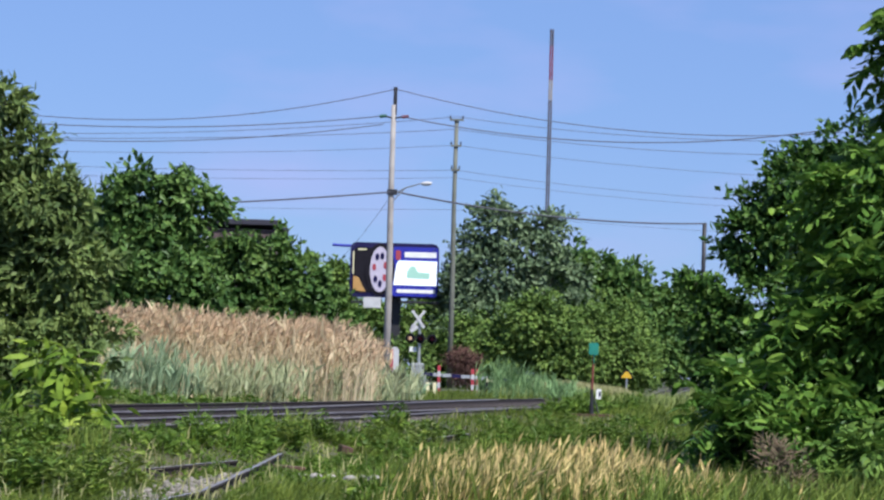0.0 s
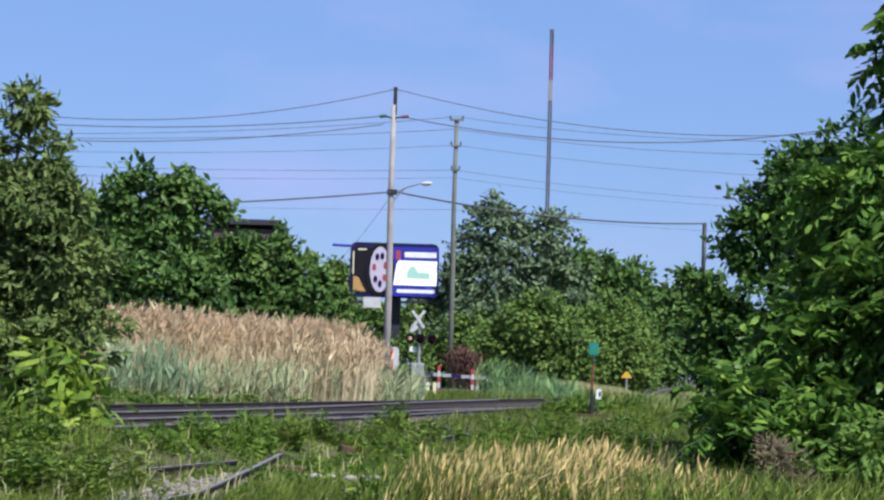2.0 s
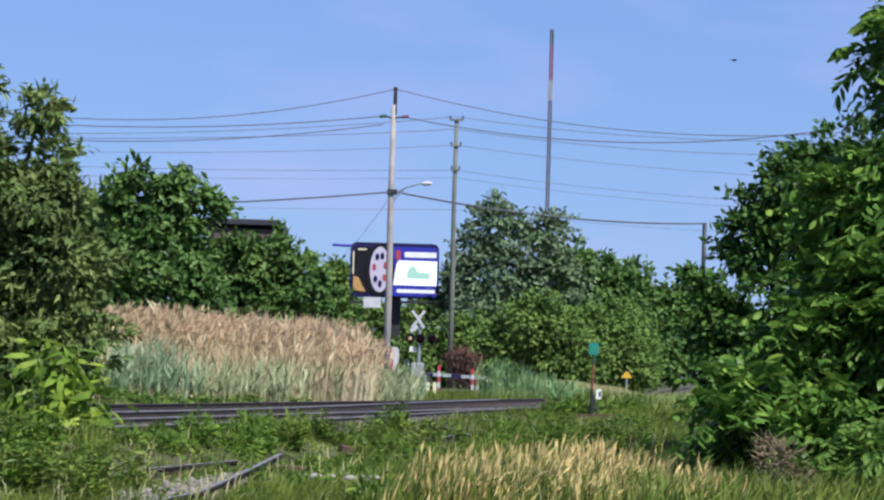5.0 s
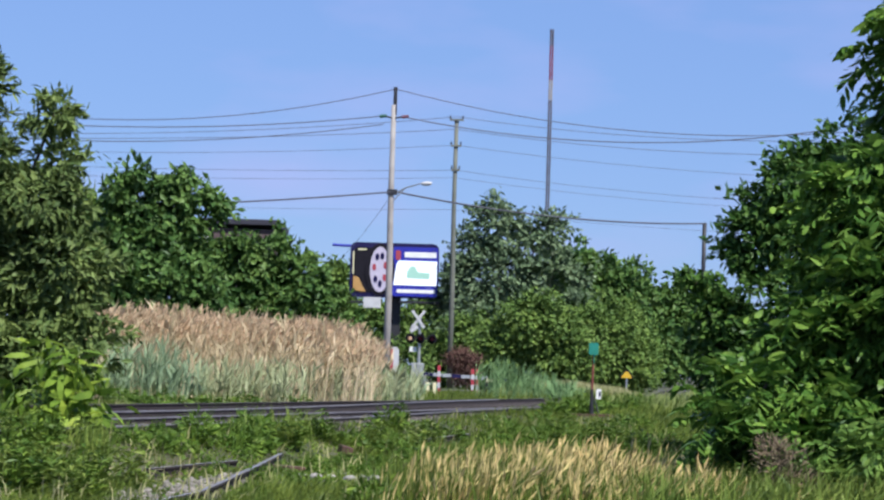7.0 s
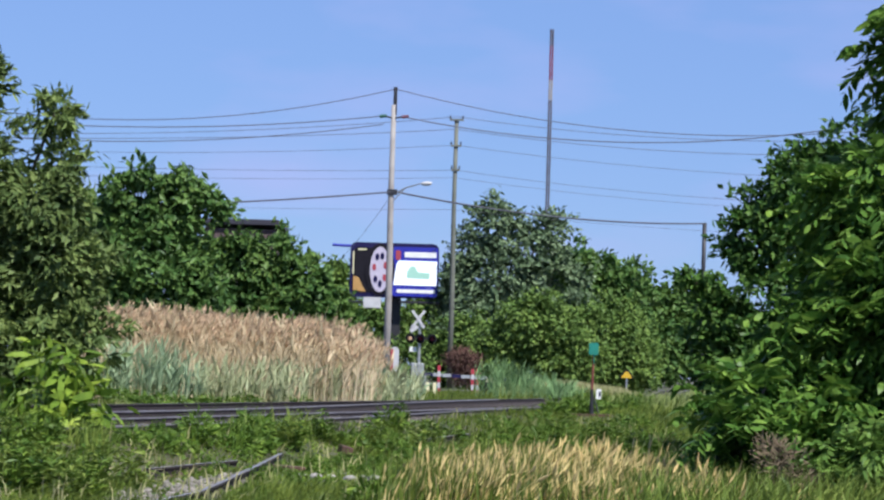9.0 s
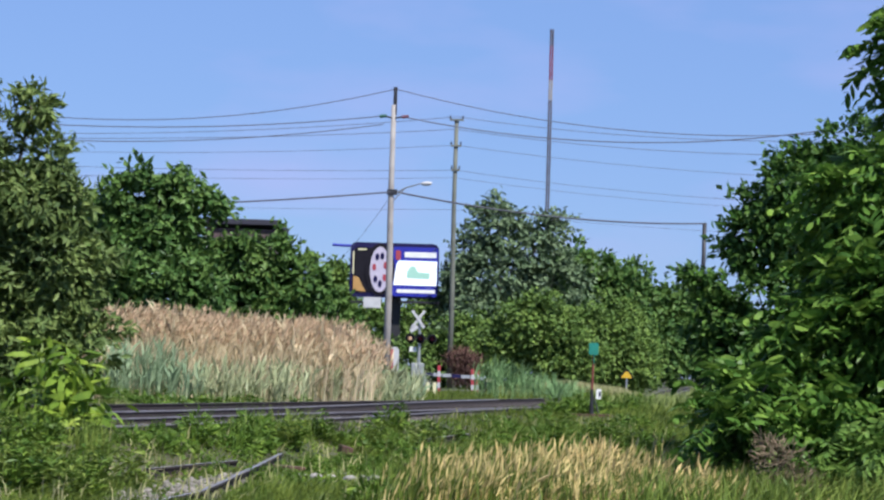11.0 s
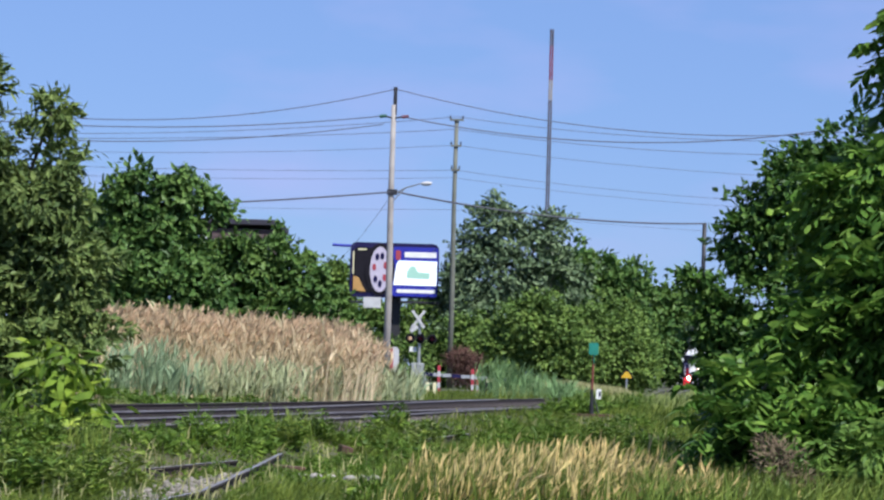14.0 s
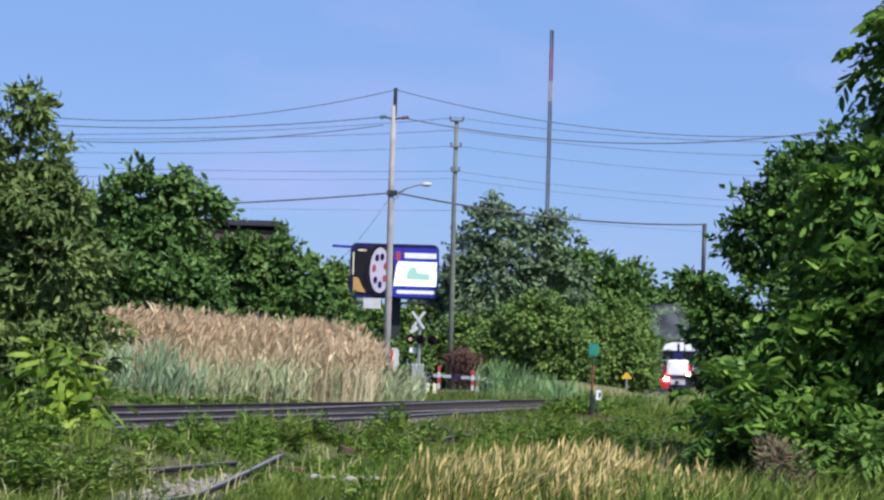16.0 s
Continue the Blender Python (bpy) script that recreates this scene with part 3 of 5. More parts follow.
def build_reeds():
    rng = np.random.default_rng(11)
    # rows of dry reeds behind the line, tallest towards the open end, falling off beside the poles
    for row in range(6):
        y = 62.0 + row * 2.2
        x = -0.155 * y - 0.3 + rng.uniform(0, 0.5)
        while x < -0.034 * y + 0.1:
            fall = sm((-0.034 * y + 0.7 - x) / 1.9)
            top = (2.75 - 0.022 * (x + 9.5) * 1.6) * (0.62 + 0.38 * fall) * rng.uniform(0.93, 1.05)
            p = (x, y + rng.uniform(-0.5, 0.5), ground_z(x, y) - 0.02)
            stalk, leaves, plumes = reed_arrays(rng, 62, 1.5, 2.0, top * 0.72, top, False)
            clump = empty("reed_clump", pose(*p), "dense dry tan reeds with feathery plumes", "reeds", "bank of dry reeds")
            tagged(put("dry_reed", np_mesh("dry_reed", *join(stalk, leaves), M_REED_DRY), clump), kind="stuff")
            tagged(put("plume", np_mesh("plume", *plumes, M_PLUME), clump, None, "pinkish tan feathery plumes"), kind="stuff")
            SWAYING.append((clump, pose(*p), 1.3, 0.5, x * 0.7 + y * 0.3))
            x += 1.05
    # young green reeds along the foot of the bank, and beyond the crossing
    spots = [(-0.148 * 59.5 + 0.55 * i + rng.uniform(-0.2, 0.2), 59.8 + rng.uniform(-0.5, 0.9), (1.75 if i < 4 else rng.uniform(0.95, 1.5)), 46 if i < 4 else 30) for i in range(15)]
    spots += [(-2.6 + 0.5 * i, 72 + rng.uniform(-1, 1), 1.35 - 0.12 * i, 34) for i in range(4)]
    spots += [(1.9 + 0.6 * i, 92 + rng.uniform(-1.5, 1.5), 1.75 - 0.22 * abs(i - 0.8), 34) for i in range(6)]
    spots += [(4.3 + 0.5 * i, 84 + rng.uniform(-1, 1), 0.8, 22) for i in range(2)]
    spots = [(x, max(y, 60 + (x + 3.75) / 0.3) if y < 80 else y, top, n) for x, y, top, n in spots]
    for x, y, top, n in spots:
        p = (x, y, ground_z(x, y) - 0.02)
        stalk, leaves, plumes = reed_arrays(rng, n, 1.0, 1.2, top * 0.6, top, True)
        clump = empty("green_reed_clump", pose(*p), "young blue-green reeds with long leaves", "reeds", "young green reeds")
        tagged(put("green_reed", np_mesh("green_reed", *join(stalk, leaves), M_REED_PALE if y < 70 and x > -6.6 else M_REED_FRESH if y > 80 else M_REED_GREEN), clump), kind="stuff")
        SWAYING.append((clump, pose(*p), 2.2, 0.8, x * 0.9 + y * 0.3))


build_reeds()


# ---------- trees ----------
def bough_arrays(rng, radii, clumps, per, clump_r, length, width, droop, frond=False):
    """Leaf clumps through the shell of one bough, round its middle."""
    d = unit(rng.normal(0, 1, (clumps, 3)))
    r = rng.uniform(0.35, 1.0, clumps) ** 0.55 * rng.uniform(0.85, 1.12, clumps)
    shoot = rng.random(clumps) < 0.14
    r = np.where(shoot, rng.uniform(1.08, 1.34, clumps), r)
    c = d * r[:, None] * np.array(radii)
    n = clumps * per
    cc, dd = np.repeat(c, per, axis=0), np.repeat(d, per, axis=0)
    size = np.repeat(rng.uniform(0.6, 1.3, clumps), per)[:, None]
    base = cc + rng.normal(0, 1, (n, 3)) * np.array((1, 1, 0.55)) * clump_r * size
    axis = dd * 0.8 + rng.normal(0, 0.55, (n, 3))
    axis[:, 2] -= droop
    if not frond:
        # leaf faces turn outwards from their clump and up to the light
        face = dd * 0.7 + unit(base - cc) * 0.7 + rng.normal(0, 0.4, (n, 3))
        face[:, 2] += 0.35
        side = np.cross(face, axis)
        return leaf_arrays(base, axis, side, length * rng.uniform(0.65, 1.3, n), width * rng.uniform(0.7, 1.25, n), full=length > 0.3 and per < 5)
    # compound leaves: a drooping stalk with pairs of leaflets
    axis = unit(axis)
    side = unit(np.cross(axis, np.array([[0, 0, 1.0]])))
    pairs, stalk = 7, length * 2.4 * rng.uniform(0.7, 1.25, n)
    bs, axs, sds = [], [], []
    for k in range(pairs):
        t = (k + 1.0) / pairs
        at = base + axis * (stalk * t)[:, None]
        at[:, 2] -= stalk * 0.38 * t * t
        for s in (-1, 1):
            lax = side * s * 0.9 + axis * 0.55
            lax[:, 2] -= 0.55
            bs.append(at)
            axs.append(lax + rng.normal(0, 0.28, (n, 3)))
            sds.append(axis + rng.normal(0, 0.35, (n, 3)))
    m = n * pairs * 2
    return leaf_arrays(np.concatenate(bs), np.concatenate(axs), np.concatenate(sds), length * rng.uniform(0.75, 1.2, m), width * rng.uniform(0.8, 1.2, m), full=True)


def tree(name, foot, lobes, leaf, label, seed, length, width, per=30, clump_r=0.28, droop=0.25, density=9.0, trunk_r=0.14, frond=False, sway=1.5, group="", category="tree", tosses=()):
    """lobes: (x, y, z, rx, ry, rz) from the foot. Each becomes a bough with its own limb."""
    rng = np.random.default_rng(seed)
    top = max(z + rz * 0.3 for _, _, z, _, _, rz in lobes)
    t = empty(name, pose(*foot), label, category, group)
    trunk_top = Vector((lobes[0][0] * 0.5, lobes[0][1] * 0.5, top * 0.62))
    stem = [Vector((0, 0, -0.15)), Vector((0.06, 0.03, top * 0.2)), trunk_top * 0.62 + Vector((0.05, 0, 0)), trunk_top]
    put("trunk", finish(tube(stem, [trunk_r, trunk_r * 0.8, trunk_r * 0.6, trunk_r * 0.35], 9), "trunk", M_BARK, True), t, None, "grey-brown bark")
    for i, (x, y, z, rx, ry, rz) in enumerate(lobes):
        k = min(0.95, max(0.15, (z - rz) / max(top, 0.1) * 0.8))
        root = Vector((0, 0, 0)).lerp(trunk_top, k)
        mid = Vector((x, y, z))
        pts = [root, root.lerp(mid, 0.5) + Vector((0, 0, 0.12 * rz)), mid, mid + Vector((rng.uniform(-0.3, 0.3) * rx, rng.uniform(-0.3, 0.3) * ry, rz * 0.75))]
        limb = put("limb", finish(tube([p - root for p in pts], [trunk_r * 0.45, trunk_r * 0.3, trunk_r * 0.18, trunk_r * 0.06], 6), "limb", M_BARK), t, pose(*root))
        area = (rx * ry + ry * rz + rx * rz) * 4.19
        clumps = max(8, int(density * area))
        v, f = bough_arrays(rng, (rx, ry, rz), clumps, per, clump_r, length, width, droop, frond)
        v = v + np.array(mid - root)
        tagged(put("bough", np_mesh("bough", v, f, leaf), limb), kind="stuff")
        if sway:
            if i in dict(tosses):
                TOSSED.append((limb, pose(*root), *dict(tosses)[i]))
                continue
            SWAYING.append((limb, pose(*root), sway * (0.7 + 0.5 * rng.random()), sway * 0.4, rng.uniform(0, 6.28) * 0.4 + seed))
    return t


def off(foot, rows):
    return [(x - foot[0], y - foot[1], z - foot[2], a, b, c) for x, y, z, a, b, c in rows]


# sideways steps of two wind-tossed shoots, at each half second (three in each lull carried through)
TOSS_A = (-42, -47, 25, 24, -14, -45, -55, -37, -34, -20, 5, 15, 18, 21, 21, -7, 0, 23, 21, 10, -4, -10, -8, -2, -3, 16, 24, 35, 18, 21, -7, -27, -13)
TOSS_B = (15, -63, -60, -7, 21, 0, -19, -7, 12, 8, -10, -5, 14, 20, 1, -7, -3, -5, 7, -6, -12, 4, 10, 12, -15, -13, -15, -8, 27, 20, -6, -5, -1)


def build_trees():
    # tree with compound leaves close by the camera's side
    foot = (6.3, 31.0, -0.2)
    tree("compound_leaf_tree", foot, off(foot, [
        (6.18, 30.4, 5.95, 0.38, 0.4, 0.32), (6.45, 30.6, 6.45, 0.42, 0.45, 0.5), (6.7, 30.5, 6.2, 0.42, 0.45, 0.42), (7.1, 30.6, 5.4, 0.35, 0.5, 0.6), (7.6, 31.2, 7.6, 1.0, 1.0, 1.0), (6.35, 30.2, 4.0, 0.7, 0.8, 0.75), (5.6, 30.3, 2.45, 0.7, 0.6, 0.7), (5.25, 29.9, 1.7, 0.45, 0.5, 0.36),
        (6.4, 29.6, 2.6, 0.9, 0.8, 1.0), (5.8, 29.1, 1.1, 0.9, 0.6, 0.55), (7.2, 30.4, 2.8, 1.1, 1.1, 1.5), (7.6, 31.4, 5.0, 1.1, 1.1, 1.1), (4.5, 29.1, 0.95, 0.5, 0.45, 0.32), (3.75, 29.2, 1.0, 0.36, 0.4, 0.24),
        (5.7, 30.5, 4.0, 0.45, 0.55, 0.5), (5.45, 30.2, 3.2, 0.42, 0.5, 0.48), (5.1, 29.8, 2.35, 0.4, 0.5, 0.36), (4.15, 29.3, 1.4, 0.45, 0.45, 0.26)]),
        M_LEAF_NEAR, "tall green tree with drooping compound leaves", 21, 0.24, 0.09, per=4, clump_r=0.14, droop=0.4, density=10.5, trunk_r=0.17, frond=True, sway=1.8,
        tosses=((0, (0.138, TOSS_B)), (1, (0.1, TOSS_B)), (2, (0.11, TOSS_B))))
    # rounder, finer-leaved tree close behind it
    foot = (8.2, 48.5, -0.1)
    tree("round_crowned_tree", foot, off(foot, [
        (8.9, 48, 5.75, 1.5, 1.2, 1.05), (7.45, 47.8, 5.35, 0.9, 0.9, 1.2), (6.6, 47.8, 4.5, 0.6, 0.7, 0.9), (5.35, 47.8, 3.65, 0.28, 0.4, 0.2), (5.85, 47.6, 2.85, 0.55, 0.6, 0.65), (6.2, 47.6, 2.0, 0.65, 0.6, 0.75), (8.2, 47.2, 3.2, 1.5, 1.0, 1.3), (6.5, 47.5, 1.75, 0.75, 0.8, 0.9), (9.8, 48, 3.5, 1.5, 1.2, 2.0), (8.2, 47.4, 1.4, 1.2, 0.9, 0.9), (6.6, 46.7, 1.6, 0.7, 0.6, 0.9)]),
        M_LEAF_ROUND, "dense dark green round-crowned tree", 44, 0.2, 0.115, per=30, clump_r=0.17, droop=0.25, density=10.0, trunk_r=0.16, sway=1.3)
    foot = (-11.6, 57.0, 0.4)
    tree("willow_tree", foot, off(foot, [
        (-10.15, 56.3, 7.8, 0.45, 0.5, 0.6), (-9.75, 56.3, 6.6, 0.55, 0.6, 0.5), (-11.85, 56.5, 8.3, 0.42, 0.5, 0.9), (-9.9, 56, 5.3, 1.2, 1.1, 0.9), (-11.7, 56.4, 6.2, 1.3, 1.2, 1.3), (-9.5, 55.8, 3.6, 1.4, 1.2, 1.3), (-11.7, 55.8, 3.2, 1.6, 1.3, 1.7), (-8.8, 55.6, 2.0, 0.9, 0.9, 1.0), (-10.6, 55.4, 1.5, 1.6, 0.9, 0.9)]),
        M_LEAF_WILLOW, "olive-green willow-like tree tossing in the wind", 22, 0.3, 0.115, per=22, clump_r=0.17, droop=0.3, density=7.4, trunk_r=0.2, sway=2.0,
        tosses=((0, (0.274, TOSS_A)), (1, (0.2, TOSS_A)), (2, (0.2, TOSS_A))))
    foot = (-10.3, 85.5, 0.4)
    tree("leafy_tree", foot, off(foot, [(-12.1, 85, 7.7, 0.5, 0.7, 1.0), (-11.5, 85, 8.55, 0.25, 0.4, 0.4), (-10.8, 85, 8.3, 0.28, 0.4, 0.4), (-10.6, 85, 7.3, 0.7, 0.8, 0.8), (-9.85, 85, 8.5, 0.26, 0.4, 0.42), (-9.45, 85, 7.8, 0.35, 0.5, 0.5), (-8.75, 85, 7.75, 0.22, 0.35, 0.3), (-8.45, 85, 7.4, 0.16, 0.3, 0.2), (-9.8, 85, 6.4, 0.6, 0.8, 0.9), (-9.6, 85, 5.2, 0.9, 0.9, 0.9), (-11.6, 85, 6.2, 0.9, 0.9, 1.1), (-10.2, 84.5, 4.2, 1.9, 1.6, 1.7), (-12.8, 85.5, 4.8, 1.5, 1.5, 2.2), (-9.8, 84, 2.4, 2.6, 1.3, 1.6)]),
        M_LEAF_HEDGE, "dense green tree with a ragged crown behind the reeds", 23, 0.36, 0.2, per=26, clump_r=0.21, density=5.0, sway=1.6, group="trees behind the reeds")
    foot = (-6.8, 96.0, 0.4)
    tree("leafy_tree", foot, off(foot, [(-6.9, 95, 6.0, 0.7, 1.0, 1.1), (-5.5, 95, 5.1, 0.8, 1.0, 1.0), (-6.8, 94.5, 3.2, 2.4, 1.5, 1.7), (-4.5, 95.5, 3.2, 1.0, 1.0, 1.5), (-8.3, 95, 5.7, 0.9, 1.1, 1.25), (-9.6, 95, 4.9, 1.0, 1.1, 1.6)]),
        M_LEAF_MAPLE, "low dark green tree behind the reeds", 24, 0.36, 0.2, per=26, clump_r=0.22, density=4.8, sway=1.2, group="trees behind the reeds")
    foot = (-15.2, 92.0, 0.4)
    tree("leafy_tree", foot, off(foot, [(-14.4, 91, 6.3, 1.5, 1.5, 1.8), (-16.5, 92, 6.2, 2, 2, 2.4), (-14.5, 91, 3.2, 2.2, 1.6, 2.0)]),
        M_LEAF_SHRUB, "yellow-green tree in the hedge line", 25, 0.38, 0.22, per=24, clump_r=0.3, density=4.6, sway=1.2, group="trees behind the reeds")
    foot = (-4.0, 128.0, 0.5)
    tree("shrub", foot, off(foot, [(-4.6, 128, 2.4, 1.4, 1.2, 1.2), (-2.6, 129, 2.1, 1.4, 1.2, 1.2), (-5.6, 127, 2.4, 1.5, 1.2, 1.4)]),
        M_LEAF_SHRUB, "green shrub by the road", 26, 0.3, 0.18, per=26, clump_r=0.35, density=3.6, sway=0.8, group="shrubs by the crossing", category="shrub")
    foot = (-4.0, 178.0, 0.5)
    tree("leafy_tree", foot, off(foot, [(-8.2, 176, 7.0, 1.5, 1.4, 2.4), (-4.6, 176, 4.2, 2.4, 1.6, 2.2), (-0.4, 177, 5.0, 2.2, 1.6, 2.8), (-8.4, 176, 3.4, 2.4, 1.6, 2.6)]),
        M_LEAF_SHRUB, "green tree behind the pylon sign", 40, 0.42, 0.26, per=26, clump_r=0.42, density=5.0, sway=0.8, group="far trees")
    foot = (4.0, 151.0, 0.5)
    tree("cottonwood", foot, off(foot, [(3.7, 150, 11.0, 1.9, 1.6, 1.9), (6.7, 150, 10.9, 1.5, 1.5, 1.3), (1.5, 150, 8.7, 0.9, 1.0, 2.2), (0.6, 150.5, 6.6, 0.8, 1.0, 2.2), (3.8, 149.5, 8.0, 2.9, 2.0, 2.0), (7.2, 150, 7.4, 2.4, 1.8, 2.0), (3.4, 149, 5.0, 3.2, 2.0, 2.2)]),
        M_LEAF_COTTON, "airy grey-green tree with sky showing through", 27, 0.42, 0.25, per=17, clump_r=0.34, density=2.6, trunk_r=0.25, sway=0.9)
    foot = (12.0, 172.0, 0.5)
    tree("leafy_tree", foot, off(foot, [(9.6, 170, 8.6, 1.9, 2, 2.3), (11.6, 171, 8.2, 1.7, 2, 2.0), (13.6, 172, 7.4, 2.2, 2, 2.4), (11, 169, 4.0, 3.2, 2, 2.8)]),
        M_LEAF_MAPLE, "green tree at the far side of the line", 28, 0.55, 0.36, per=22, clump_r=0.45, density=2.4, sway=0.7, group="far trees")
    foot = (17.5, 260.0, 0.5)
    tree("leafy_tree", foot, off(foot, [(20.5, 258, 10.2, 3.6, 3, 3.6), (25.0, 260, 8.6, 3.4, 3, 3.4), (22, 256, 5.0, 5, 3, 4), (28.6, 262, 6.6, 3.4, 3, 4.4), (33, 266, 6.6, 4, 3, 4.4)]),
        M_LEAF_MAPLE, "distant green tree at the far side of the line", 29, 0.75, 0.5, per=22, clump_r=0.6, density=1.5, sway=0.5, group="far trees")
    for foot, lobes, seed in (((5.4, 126, 0.5), [(5.2, 125, 3.9, 2.2, 1.6, 2.0), (3.4, 125.5, 2.6, 1.8, 1.4, 1.7), (6.9, 125, 2.6, 2.0, 1.5, 1.7)], 31),
                              ((9.0, 132, 0.5), [(8.8, 131, 3.4, 2.0, 1.6, 2.2), (10.8, 132, 2.4, 1.6, 1.4, 1.9)], 32),
                              ((2.3, 141, 0.5), [(1.9, 141, 3.1, 1.5, 1.4, 2.1), (2.9, 140, 1.9, 1.5, 1.2, 1.2), (0.1, 142, 2.4, 1.3, 1.2, 1.6)], 33),
                              ((12.6, 158, 0.5), [(12.3, 157, 4.2, 2.0, 1.6, 2.2), (13.6, 159, 2.6, 1.6, 1.4, 1.8), (10.6, 156, 2.8, 2.2, 1.4, 2.0)], 34)):
        tree("shrub", foot, off(foot, lobes), M_LEAF_SHRUB, "broad yellow-green shrub beyond the crossing", seed, 0.26, 0.17, per=40, clump_r=0.3, density=4.6, sway=0.7, group="shrubs by the crossing", category="shrub")
    foot = (1.45, 118, 0.55)
    tree("dead_shrub", foot, off(foot, [(1.0, 118, 2.25, 0.55, 0.5, 0.5), (1.6, 118, 2.1, 0.5, 0.5, 0.5), (1.3, 118, 1.4, 0.5, 0.5, 0.5)]), M_TWIG_DEAD, "reddish brown dead shrub by the crossing", 35, 0.2, 0.05, per=30, clump_r=0.2, density=14, trunk_r=0.04, droop=-0.3, sway=0.4, category="shrub")
    # bush added to brighten the tree's foot, leaves in the sunlit copy
    foot = (5.6, 28.2, -0.2)
    tree("compound_leaf_bush", foot, off(foot, [(5.15, 28.1, 0.65, 0.45, 0.35, 0.3), (5.75, 28.0, 0.85, 0.5, 0.4, 0.35), (6.1, 28.2, 0.5, 0.5, 0.4, 0.3)]),
        M_LEAF_NEAR_LIT, "bush with long compound leaves in a sunlit light green", 46, 0.17, 0.06, per=3, clump_r=0.12, droop=0.3, density=16.0, trunk_r=0.03, frond=True, sway=2.0, category="bush")
    foot = (4.2, 27.6, -0.2)
    tree("dead_shrub", foot, off(foot, [(4.15, 27.6, 0.72, 0.13, 0.15, 0.28), (4.35, 27.6, 0.35, 0.24, 0.2, 0.22)]), M_STICK, "grey-brown dry brush under the tree", 37, 0.16, 0.022, per=16, clump_r=0.1, density=40, trunk_r=0.015, droop=-0.5, sway=1.0, category="shrub")
    foot = (-6.3, 38.6, 0.05)
    tree("broad_leaf_bush", foot, off(foot, [(-6.35, 38.5, 1.55, 0.55, 0.42, 0.3), (-6.75, 38.5, 0.95, 0.55, 0.42, 0.42), (-6.0, 38.4, 0.9, 0.42, 0.38, 0.42), (-6.3, 38.3, 0.5, 0.6, 0.4, 0.35), (-7.35, 38.6, 0.6, 0.45, 0.45, 0.4)]),
        M_LEAF_BRIGHT, "bright yellow-green bush with broad leaves", 36, 0.42, 0.13, per=3, clump_r=0.14, droop=0.6, density=12, trunk_r=0.03, sway=2.0, category="bush")


build_trees()


# ---------- railway ----------
RAIL = ((-0.072, 0), (0.072, 0), (0.072, 0.018), (0.012, 0.035), (0.012, 0.128), (0.036, 0.14), (0.036, 0.172), (-0.036, 0.172), (-0.036, 0.14), (-0.012, 0.128), (-0.012, 0.035), (-0.072, 0.018))
CANT = 0.13


def sweep(profile, places):
    """A closed profile (across, up) carried along places (point, across direction)."""
    v, f, n = [], [], len(profile)
    for p, a in places:
        v += [(p[0] + a[0] * u, p[1] + a[1] * u, p[2] + w) for u, w in profile]
    for i in range(len(places) - 1):
        for k in range(n):
            j = (k + 1) % n
            f.append((i * n + k, i * n + j, (i + 1) * n + j, (i + 1) * n + k))
    f += [tuple(range(n))[::-1], tuple((len(places) - 1) * n + k for k in range(n))]
    return v, f


def track_place(y, across, z):
    dx = track_x(y + 0.5) - track_x(y - 0.5)
    a = Vector((1, -dx, 0)).normalized()
    return (track_x(y) + a.x * across, y + a.y * across, z), (a.x, a.y)


def rail_mesh(name, places, bright=True):
    v, f = sweep(RAIL, places)
    me = np_mesh(name, v, f, [M_RAIL, M_RAILTOP])
    # lit tone painted on head tops, and on head sides where bright
    for p in me.polygons:
        if len(p.vertices) == 4 and (all(k % 12 in (6, 7) for k in p.vertices) or bright and all(k % 12 in (5, 6) for k in p.vertices)):
            p.material_index = 1
    return me


def bed_z(y):
    return 0.44 * (1 - sm((y - 90) / 60)) + 0.34 * sm((y - 90) / 60)


def cant(y):
    return CANT * (1 - sm((y - 75) / 40))


